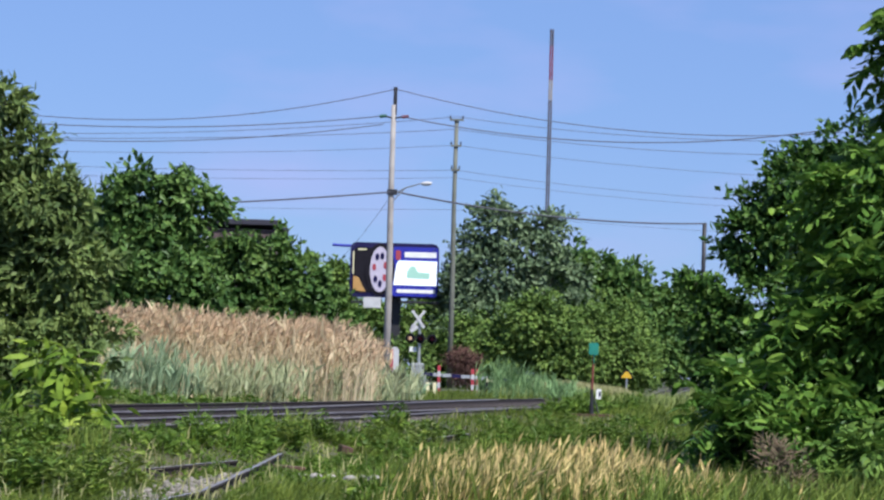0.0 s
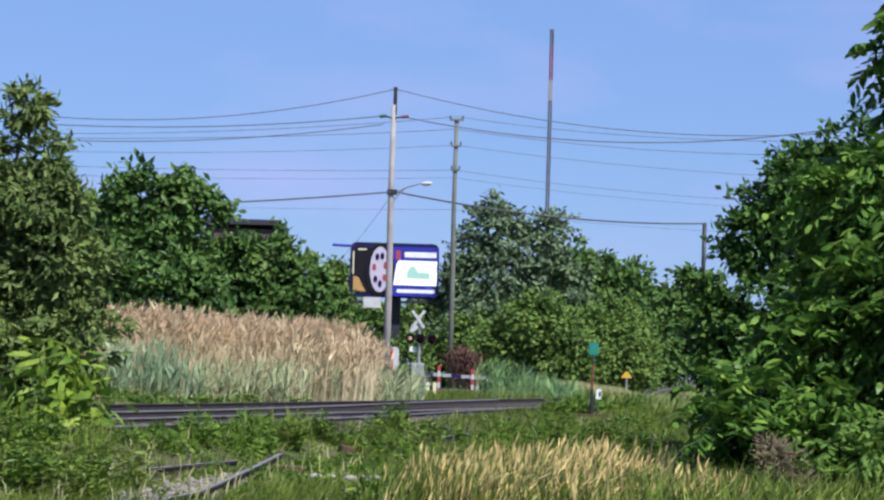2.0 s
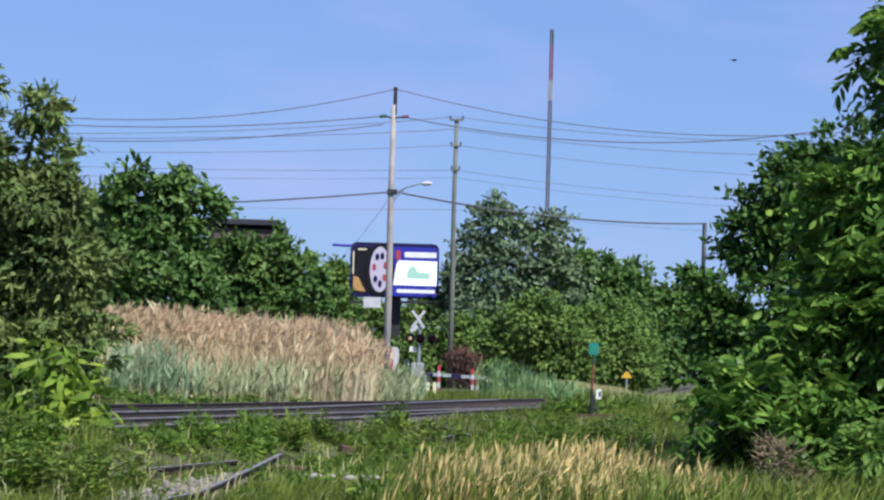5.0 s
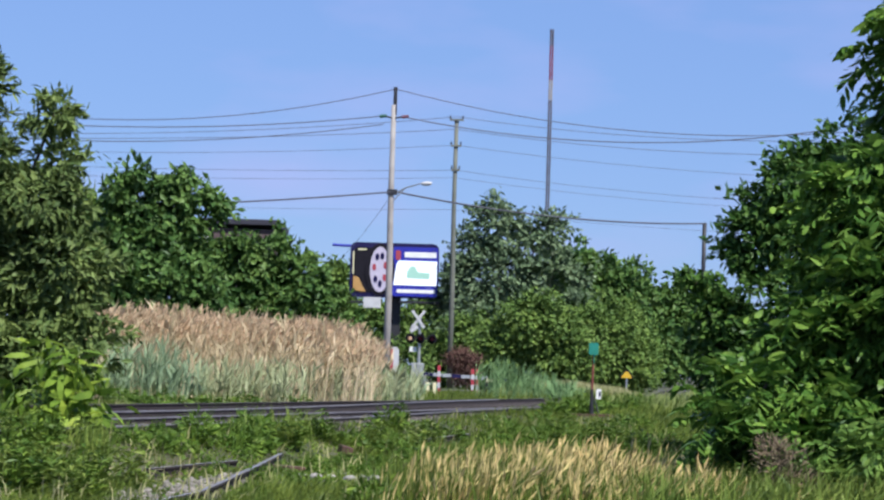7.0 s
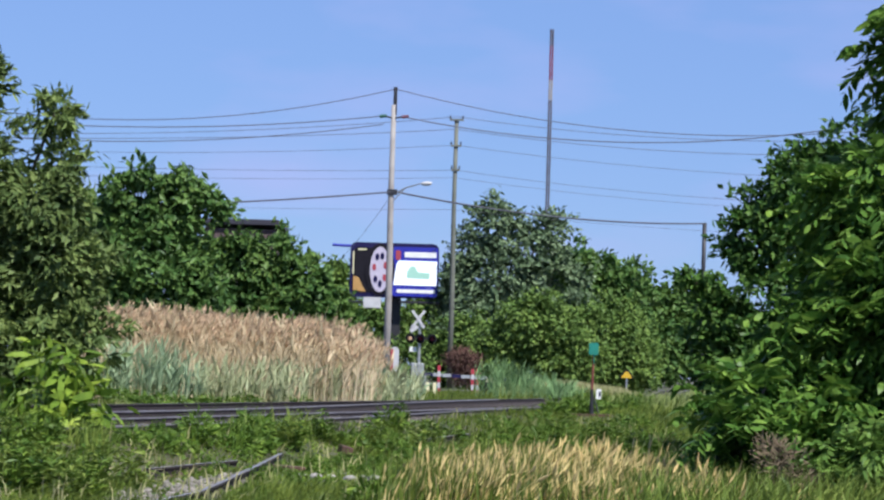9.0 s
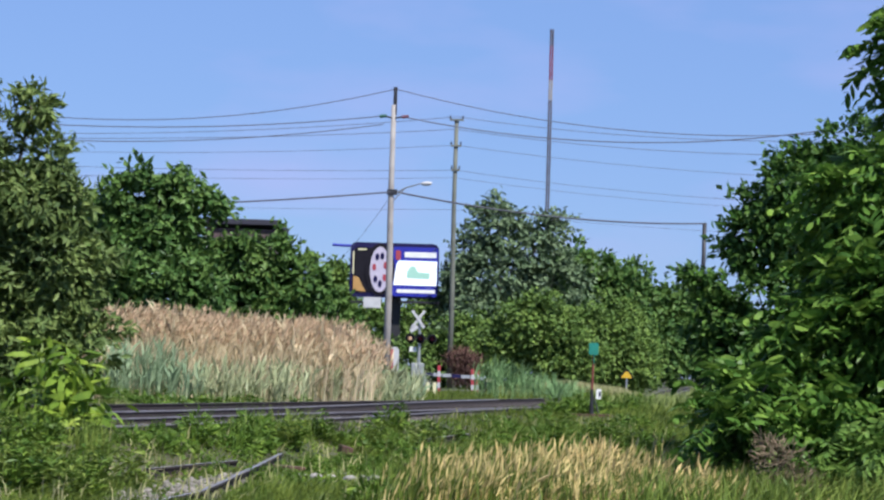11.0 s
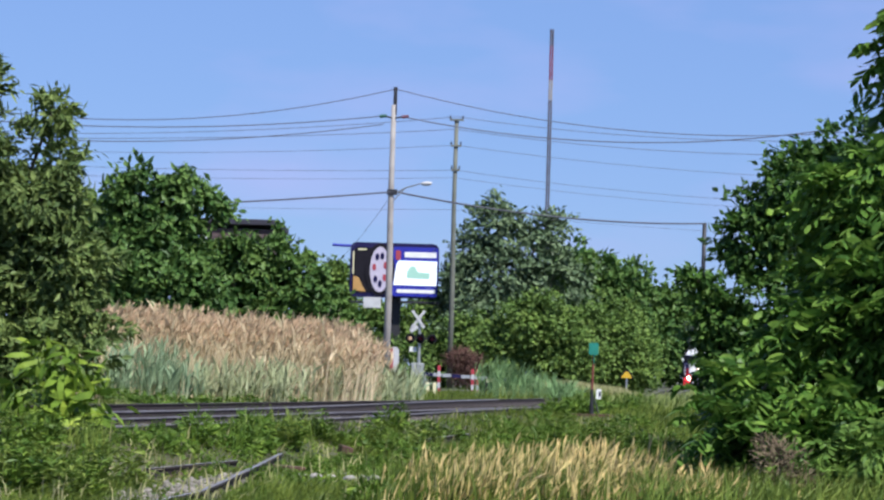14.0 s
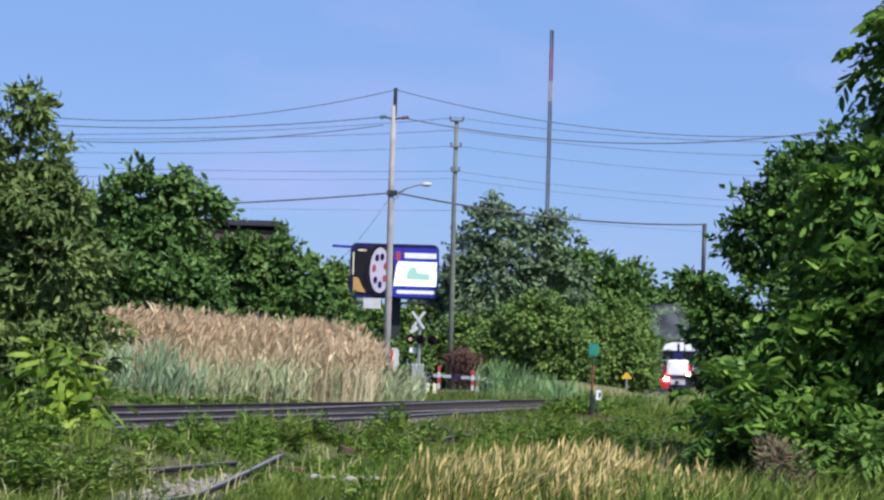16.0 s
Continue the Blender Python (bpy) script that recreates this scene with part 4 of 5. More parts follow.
def build_track():
    track = tagged(new("railway_track"), "single rusty railway line on ballast and wooden ties", "railway track", kind="structure")
    ys = [30 + 1.0 * i for i in range(90)] + [120 + 5 * i for i in range(85)]
    for s in (-1, 1):
        places = [track_place(y, 0.75 * s, bed_z(y) + (cant(y) if s < 0 else -0.06 * cant(y) / CANT)) for y in ys]
        put("rail", rail_mesh("rail", places, s > 0), track, None, "rusty steel rail, worn head in a lighter lit tone")
    # the siding that branches off at the switch: inner and outer rail
    for gauge, sink, name in ((-0.75, 0.42, "inner"), (0.75, -0.9, "outer")):
        places = []
        for y in ys[:44]:
            out = 1.15 * (1 - sm((y - 46) / 28))
            lift = cant(y) * (1.0 if gauge < 0 else -0.46)
            k = 1 - sm((y - 46) / 28)
            places.append(track_place(y, gauge + out + 0.09, bed_z(y) + lift * (1 - k) + cant(y) * sink * k))
        put("rail", rail_mesh("rail", places), track, None, "rusty " + name + " rail of the branching siding")
    # ballast bed with sloping shoulders
    v, f, n = [], [], 6
    for y in ys:
        e = near_edge(y) - 1.62
        p, a = track_place(y, 0, bed_z(y))
        prof = ((-1.95, -0.5), (1.95 + e, -0.5), (1.85 + e, -0.2 - 0.06 * e), (1.45 + e, -0.05 - 0.1 * e), (-1.45, 0.06), (-1.9, -0.2))
        v += [(p[0] + a[0] * u, p[1] + a[1] * u, p[2] + w) for u, w in prof]
    for i in range(len(ys) - 1):
        f += [(i * n + k, i * n + (k + 1) % n, (i + 1) * n + (k + 1) % n, (i + 1) * n + k) for k in range(n)]
    put("ballast_bed", np_mesh("ballast_bed", v, f, M_BALLAST), track, None, "grey-brown crushed stone")
    rng = random.Random(12)
    bm = bmesh.new()
    for _ in range(3400):
        y = rng.uniform(39, 64)
        e = near_edge(y) - 1.62
        u = rng.choice((rng.uniform(0.85, 1.75 + e), rng.uniform(-0.65, 0.65)))
        (x, yy, z), a = track_place(y, u, bed_z(y))
        h = 0.005 - 0.042 * u - 0.02 * e if u < 1.45 + e else -0.05 - 0.1 * e - (u - 1.45 - e) * 0.36
        s = rng.uniform(0.02, 0.045)
        bmesh.ops.create_cube(bm, size=2 * s, matrix=pose(x, yy, z + h + s * 0.4, rng.uniform(0, 90), rng.uniform(0, 90), rng.uniform(0, 90)))
    tagged(part("loose_stone", bm, M_BALLASTSTONE, track, "brown-grey crushed stones"), kind="stuff")
    tie = finish(box((2.5, 0.22, 0.16), bevel=0.015), "tie", M_TIE)
    long_tie = finish(box((3.5, 0.22, 0.16), (0.5, 0, 0), bevel=0.015), "tie", M_TIE)
    y, k = 32.0, 0
    rest = []
    while y < 300:
        (x, yy, z), a = track_place(y, 0, bed_z(y) - 0.05 + cant(y) / 2)
        m = pose(x, yy, z - 0.03 * cant(y) / CANT, 0, math.degrees(math.atan2(cant(y) + 0.06 * cant(y) / CANT, 1.5)), math.degrees(math.atan2(a[1], a[0])) + random.uniform(-1, 1))
        if y < 125:
            put("tie", long_tie if y < 64 else tie, track, m)
        else:
            rest.append(m)
        y += 0.6
    bm = bmesh.new()
    for m in rest:
        bmesh.ops.create_cube(bm, size=1, matrix=m @ Matrix.Diagonal((2.5, 0.22, 0.16, 1)))
    tagged(part("far_ties", bm, M_TIE, track), kind="stuff")


build_track()


def loose_rail(points, label):
    places = []
    for i, p in enumerate(points):
        q, r = points[max(i - 1, 0)], points[min(i + 1, len(points) - 1)]
        d = Vector((r[0] - q[0], r[1] - q[1], 0)).normalized()
        places.append((p, (d.y, -d.x)))
    v, f = sweep([(a * 1.1, h * 1.1) for a, h in RAIL], places)
    me = np_mesh("old_rail", v, f, [M_RAIL, M_RAILDULL])
    # top faces take the paler colour that paints light from above
    for p in me.polygons:
        if len(p.vertices) == 4 and all(k % 12 in (6, 7) for k in p.vertices):
            p.material_index = 1
    tagged(put("old_rail", me), label, "rail", "discarded rails")


def on_ground(x, y, lift=0.0):
    return (x, y, ground_z(x, y) + lift)


loose_rail([on_ground(-4.39, 34.9, -0.03), on_ground(-3.9, 36.8, -0.01), on_ground(-3.4, 38.9, -0.01)], "short length of rusty rail lying in the grass")
loose_rail([on_ground(-3.42, 27.4, -0.06), on_ground(-3.12, 30.2, -0.05), on_ground(-2.98, 32.0, -0.04), on_ground(-2.9, 34.3, 0.0), on_ground(-2.82, 37.2, 0.03), on_ground(-2.74, 40.4, 0.07)], "old curved rail lying half buried in gravel")
loose_rail([on_ground(-0.23, 49.7, 0.04), on_ground(0.75, 52.2, 0.06)], "length of rusty rail overgrown with grass")
loose_rail([on_ground(-1.15, 48.0, 0.02), on_ground(-0.95, 48.8, 0.02)], "stub of rusty rail overgrown with grass")


def stone(rng, size):
    bm = bmesh.new()
    bmesh.ops.create_icosphere(bm, subdivisions=2, radius=1)
    s = rng.random() * 50
    for v in bm.verts:
        v.co *= 1 + 0.35 * noise.noise(v.co * 1.3 + Vector((s, 0, 0)))
        v.co = Vector((v.co.x * size, v.co.y * size * 0.8, v.co.z * size * 0.5))
    return finish(bm, "stone", M_STONE)


def build_stones():
    rng = random.Random(4)
    spots = [(-2.2, 37.2, 0.1), (-1.93, 36.9, 0.12), (-1.7, 37.4, 0.07), (-1.34, 36.2, 0.14), (-0.95, 36.1, 0.16), (-1.15, 36.9, 0.09), (-2.5, 36.6, 0.07), (-1.5, 38.4, 0.06), (-0.7, 35.2, 0.08)]
    for x, y, s in spots:
        s *= rng.uniform(1.0, 1.35)
        ob = put("stone", stone(rng, s), None, pose(x, y, ground_z(x, y) + s * 0.35, 0, 0, rng.uniform(0, 360)))
        tagged(ob, "pale broken stone lying in the grass", "stone", "pale stones")
    x, y = -1.81, 45.3
    tagged(put("wood_block", finish(box((0.24, 0.3, 0.24), bevel=0.02), "wood_block", M_OLDTIE), None, pose(x, y, ground_z(x, y) + 0.08, 6, 14, 20)), "dark brown end of an old railway tie", "wood block")
    for x, y, size, turn in ((-2.52, 38.9, (0.62, 0.2, 0.12), 14), (-4.05, 35.9, (0.22, 2.6, 0.1), -13), (-0.42, 41.2, (0.34, 0.2, 0.16), -20), (0.05, 44.0, (0.6, 0.2, 0.16), 8)):
        tagged(put("wood_block", finish(box(size, bevel=0.02), "wood_block", M_OLDTIE), None, pose(x, y, ground_z(x, y) + (-0.02 if size[1] > 1 else 0.05), 3, 4, turn)), "rotten reddish brown piece of an old tie", "wood block", "rotten tie pieces")
    bm = bmesh.new()
    for _ in range(640):
        py = rng.uniform(28.0, 37.5)
        px = -3.75 + (py - 29) * 0.09 + rng.gauss(0, 0.24)
        s = rng.choice((0.02, 0.03, 0.045, 0.07)) * rng.uniform(0.8, 1.2)
        bmesh.ops.create_icosphere(bm, subdivisions=1, radius=s, matrix=pose(px, py, ground_z(px, py) + s * 0.3, rng.uniform(0, 90), rng.uniform(0, 90)) @ Matrix.Diagonal((1, 0.8, 0.6, 1)))
    tagged(put("gravel", finish(bm, "gravel", M_PEBBLE)), "spill of pale gravel beside the old rail", "gravel", kind="stuff")


build_stones()


def build_stakes():
    for x, y in ((-4.0, 41.0), (-3.86, 41.2)):
        z = ground_z(x, y)
        tagged(put("stake", finish(rod((0, 0, -0.1), (0.02, 0, 0.2), 0.03, 0.025, 8), "stake", M_TIE), None, pose(x, y, z)), "short dark wooden stake in the grass", "stake", "stakes")


build_stakes()


def build_road():
    v = [(x, y, 0.62 + (0.04 if k in (1, 2) else 0)) for x in (-60, -20, -8, -2, 5) for k, y in enumerate((113.0, 113.2, 119.8, 120.0))]
    f = [(i * 4 + k, i * 4 + k + 1, i * 4 + k + 5, i * 4 + k + 4) for i in range(4) for k in range(3)]
    me = np_mesh("road", v, f, M_ROAD)
    tagged(put("road", me), "grey asphalt road over the railway crossing", "road", kind="structure")


build_road()


# ---------- poles and wires ----------
def pole(x, y, top, label, r0=0.17, r1=0.11, material=None, arms=()):
    z = ground_z(x, y) - 0.2
    p = empty("utility_pole", pose(x, y, z), label, "utility pole", "utility poles")
    h = top - z
    bm = tube([(0, 0, 0), (0.03, 0, h * 0.35), (-0.02, 0, h * 0.7), (0, 0, h)], [r0, r0 * 0.9, r0 * 0.78, r1], 12)
    part("shaft", bm, material or M_POLE, p, "", None, True)
    for az, half, kind in arms:
        part("crossarm", box((half * 2, 0.1, 0.12), (0, -0.14, az - z), 0.012), M_POLE_DARK, p, "dark wooden crossarm")
        for s in (-1, 1):
            bm = rod((s * half * 0.9, -0.14, az - z + 0.05), (s * half * 0.9, -0.14, az - z + 0.26), 0.035, 0.03, 8)
            rod((s * half * 0.9, -0.14, az - z + 0.12), (s * half * 0.9, -0.14, az - z + 0.17), 0.07, 0.06, 8, bm)
            part("insulator", bm, M_DARKSTEEL, p, "dark insulator")
    return p, z


pole_a, za = pole(-2.77, 120, 15.6, "tall weathered grey wooden utility pole beside the reeds", 0.2, 0.13)
# extension, brackets and lamp of the tall pole
part("top_extension", box((0.2, 0.2, 1.5), (0.06, 0, 15.8 - za), 0.02), M_DARKSTEEL, pole_a, "dark steel pole-top extension")
for s, w in ((-1, 0.55), (1, 0.62)):
    part("standoff", rod((0.1 * s, -0.1, 14.9 - za), (w * s, -0.1, 14.98 - za), 0.05, 0.05, 8), M_DARKSTEEL, pole_a)
    bm = rod((w * s - 0.18, -0.1, 14.95 - za), (w * s + 0.18, -0.1, 15.0 - za), 0.1, 0.08, 8)
    part("insulator", bm, M_GLAZEGREEN if s < 0 else M_GLAZEBROWN, pole_a, "green glazed insulator" if s < 0 else "brown glazed insulator")
part("bracket", box((0.55, 0.14, 0.3), (0.05, -0.15, 10.95 - za), 0.03), M_DARKSTEEL, pole_a)
lamp_arm = tube([(0.1, -0.1, 10.85 - za), (0.8, -0.3, 11.2 - za), (1.55, -0.5, 11.42 - za)], [0.045, 0.04, 0.035], 8)
part("lamp_arm", lamp_arm, M_STEEL, pole_a, "grey steel lamp arm")
part("brace", rod((0.1, -0.1, 10.5 - za), (0.7, -0.28, 11.12 - za), 0.025), M_STEEL, pole_a)
bm = bmesh.new()
bmesh.ops.create_uvsphere(bm, u_segments=16, v_segments=8, radius=1, matrix=pose(1.85, -0.55, 11.42 - za, 0, -4) @ Matrix.Diagonal((0.3, 0.16, 0.12, 1)))
part("luminaire", bm, M_OFFWHITE, pole_a, "pale grey cobra-head street light", None, True)
pole_b, zb = pole(0.65, 135, 16.6, "dark slender wooden utility pole with short crossarms", 0.17, 0.12, M_POLE_DARK, ((16.55, 0.42, 0), (15.0, 0.32, 0), (13.55, 0.25, 0)))
pole_c, zc = pole(16.15, 140, 11.2, "dark utility pole half hidden by leaves", 0.17, 0.13, M_DARKSTEEL)


def wire(a, b, sag, r, label="thin dark overhead wire", name="power_line"):
    """A hanging wire between two points."""
    a, b = Vector(a), Vector(b)
    pts = []
    n = 26
    for i in range(n + 1):
        t = i / n
        p = a.lerp(b, t)
        p.z -= sag * 4 * t * (1 - t)
        pts.append(p)
    bm = tube(pts, [r] * (n + 1), 5)
    tagged(put(name, finish(bm, name, M_WIRE)), label, "cable", "overhead wires")


def wires():
    # along the tall pole
    top = (-2.7, 120, 16.45)
    wire(top, (-33.7, 120, 16.45), 2.08, 0.024)
    wire(top, (30.6, 120, 16.45), 1.97, 0.024)
    wire((-3.3, 120, 15.0), (-34, 120, 15.0), 1.0, 0.028)
    wire((-3.3, 120, 14.55), (-36, 120, 14.55), 1.35, 0.026)
    wire((-2.15, 120, 14.95), (20.2, 120, 14.95), 0.98, 0.03)
    wire((-2.8, 119.8, 10.95), (-50, 122, 10.6), 1.2, 0.045, "thick dark overhead cable bundle")
    wire((-2.7, 119.8, 11.0), (16.15, 140, 11.15), 0.5, 0.05, "thick dark overhead cable bundle")
    wire((-2.8, 120, 10.8), (-6.2, 132, 7.6), 0.25, 0.01, "slack thin service wire")
    # along the slender pole
    for z, lz, sl, xr, zr, sr, r in ((16.75, 16.4, 1.5, 33.0, 16.9, 0.95, 0.024), (16.0, 15.6, 1.0, 33.4, 16.0, 0.93, 0.024), (15.05, 15.35, 1.15, 47.6, 15.05, 1.3, 0.018), (13.55, 14.3, 0.7, 47.6, 13.55, 1.35, 0.017), (13.1, 13.9, 0.8, 47.6, 13.2, 1.35, 0.015), (11.2, 11.7, 0.5, 47.6, 11.4, 1.0, 0.012)):
        wire((0.65, 135, z), (-55, 137, lz), sl, r * 0.75)
        wire((0.65, 135, z), (xr, 136, zr), sr, r * 0.75)


wires()


def build_mast():
    """Guyed lattice mast, in red and white bands."""
    m = empty("radio_mast", pose(27.4, 600, 0.0), "slender grey lattice radio mast with red top", "radio mast")
    edges = (0.0, 13.0, 26.0, 39.0, 52.0, 65.0, 74.0, 79.5, 88.5, 93.0)
    for k in range(9):
        bm = bmesh.new()
        z0, z1 = edges[k], edges[k + 1]
        for a in range(3):
            c, s = 0.42 * math.cos(2.094 * a), 0.42 * math.sin(2.094 * a)
            rod((c, s, z0), (c, s, z1), 0.22, 0.22, 5, bm)
        n = 14
        for i in range(n):
            for a in range(3):
                c0, s0 = 0.42 * math.cos(2.094 * a), 0.42 * math.sin(2.094 * a)
                c1, s1 = 0.42 * math.cos(2.094 * (a + 1)), 0.42 * math.sin(2.094 * (a + 1))
                za0, za1 = z0 + (z1 - z0) * i / n, z0 + (z1 - z0) * (i + 1) / n
                rod((c0, s0, za0), (c1, s1, za1), 0.06, 0.06, 4, bm)
        part("band", bm, M_MASTTOP if k == 7 else M_POLE if k == 6 else M_MASTWHITE, m, "faded red lattice" if k == 7 else "pale lattice" if k == 6 else "grey weathered lattice")


build_mast()


# ---------- pylon sign ----------
def build_sign():
    s = empty("pylon_sign", pose(-3.43, 150.6, ground_z(-3.4, 150)), "tall pylon sign with a tyre picture and a lit screen", "sign")
    g = ground_z(-3.4, 150)

    def at(x, z):
        return x + 3.43, z - g
    part("pylon", box((0.75, 0.5, 6.6), (0.42, 0.2, 3.1), 0.04), M_DARKSTEEL, s, "black square steel pylon")
    cx, cz = at(-3.1, 8.12)
    cab = part("cabinet", slab(rounded(5.85, 3.6, 0.42, cx, cz), 0.9, None, -0.85), M_NAVY, s, "dark navy rounded sign cabinet")
    # left face: tyre with its wheel, on a dark ground
    lx, lz = at(-5.05, 8.1)
    part("picture_panel", slab(rounded(1.5, 2.95, 0.3, lx - 0.02, lz), 0.05, None, -0.90), M_RUBBER, cab, "dark picture panel")
    part("edge_strip", slab([(lx - 0.80, lz - 0.3), (lx - 0.72, lz - 0.3), (lx - 0.72, lz + 1.2), (lx - 0.80, lz + 1.2)], 0.03, None, -0.93), M_CREAM, cab, "pale strip")
    part("orange_shape", slab([(lx - 0.74, lz - 1.35), (lx + 0.1, lz - 1.45), (lx - 0.15, lz - 1.0), (lx - 0.4, lz - 0.5), (lx - 0.74, lz - 0.4)], 0.03, None, -0.93), M_ORANGE, cab, "orange shape on the picture panel")
    part("pale_strip", slab([(lx - 0.5, lz + 1.3), (lx + 0.1, lz + 1.3), (lx + 0.05, lz + 1.4), (lx - 0.45, lz + 1.4)], 0.03, None, -0.93), M_CREAM, cab)
    wx, wz = at(-4.05, 8.15)
    for rx, rz, yy, mt, lab, nm in ((0.98, 1.72, -0.96, M_RUBBER, "black tyre shape", "tyre"), (0.66, 1.5, -1.0, M_LAVENDER, "pale lavender wheel face", "wheel_face")):
        part(nm, slab([(wx + rx * math.cos(2 * math.pi * k / 28), wz + rz * math.sin(2 * math.pi * k / 28)) for k in range(28)], 0.05, None, yy), mt, cab, lab)
    for k in range(7):
        a = 2 * math.pi * k / 7 + 0.3
        bx, bz = wx + 0.38 * math.cos(a), wz + 0.95 * math.sin(a)
        part("wheel_gap", slab([(bx + 0.13 * math.cos(2 * math.pi * j / 10), bz + 0.24 * math.sin(2 * math.pi * j / 10)) for j in range(10)], 0.03, None, -1.03), M_NAVY if k % 3 else M_MASTRED, cab)
    # right face: blue panel with writing bars and a lit screen
    bx, bz = at(-1.72, 8.05)
    part("blue_panel", slab(rounded(2.95, 3.25, 0.12, bx, bz), 0.05, None, -0.95), M_BLUE, cab, "bright blue panel")
    part("writing_bar", slab(rounded(2.1, 0.36, 0.05, bx + 0.32, bz + 1.12), 0.02, None, -0.97), M_WHITE, cab, "white bar of lettering")
    part("emblem", slab(rounded(0.34, 0.62, 0.1, bx - 1.15, bz + 1.08), 0.02, None, -0.97), M_MASTRED, cab, "small red emblem")
    part("writing_bar", slab(rounded(2.55, 0.24, 0.05, bx + 0.08, bz - 1.28), 0.02, None, -0.97), M_WHITE, cab, "white bar of lettering")
    scr = part("screen", slab([(bx - 1.42, bz - 0.9), (bx + 1.42, bz - 0.9), (bx + 1.42, bz + 0.72), (bx - 1.1, bz + 0.72), (bx - 1.25, bz + 0.45)], 0.04, None, -0.985), M_SCREEN, cab, "lit white display screen")
    part("screen_picture", slab([(bx - 0.55, bz - 0.42), (bx + 0.95, bz - 0.46), (bx + 0.95, bz - 0.05), (bx + 0.2, bz - 0.02), (bx - 0.02, bz + 0.36), (bx - 0.3, bz + 0.36), (bx - 0.55, bz)], 0.02, None, -1.005), M_SCREENGREEN, cab, "pale green picture on the screen")
    # catwalks, lower plate and side arm
    part("catwalk", box((2.6, 0.9, 0.14), (*at(-5.2, 0)[:1], -0.5, 5.98 - g), 0.02), M_DARKSTEEL, s, "dark steel catwalk")
    part("catwalk", box((2.6, 0.9, 0.14), (*at(-1.4, 0)[:1], -0.5, 6.05 - g), 0.02), M_DARKSTEEL, s, "dark steel catwalk")
    part("lower_plate", box((1.15, 0.12, 0.7), (*at(-4.5, 0)[:1], -0.98, 5.95 - g), 0.02), M_OFFWHITE, s, "white lower plate")
    part("side_arm", rod((at(-6.0, 0)[0], -0.3, 9.68 - g), (at(-7.25, 0)[0], -0.3, 9.72 - g), 0.09), M_BLUE, s, "blue side arm")


build_sign()


def build_building():
    b = empty("flat_roofed_building", pose(-14.4, 166, 0.3), "flat-roofed building with dark fascia behind the trees", "building")
    part("wall", box((5.0, 10, 10.95), (0, 0, 5.47), 0.05), M_BRICK, b, "reddish masonry wall")
    part("roof", box((5.6, 10.8, 0.4), (0, 0, 11.42), 0.04), M_ROOF, b, "dark projecting flat roof fascia")
    part("pilaster", box((0.35, 0.3, 10.4), (-2.4, -5.05, 5.2), 0.03), M_WHITE, b, "white corner pilaster")
    for k in range(3):
        w = part("window", box((1.05, 0.1, 1.6), (-1.3 + 1.5 * k, -5.0, 9.3), 0.02), M_GLASS, b, "dark window")
        part("window_frame", box((1.2, 0.06, 0.1), (-1.3 + 1.5 * k, -5.04, 8.44)), M_WHITE, w)


build_building()


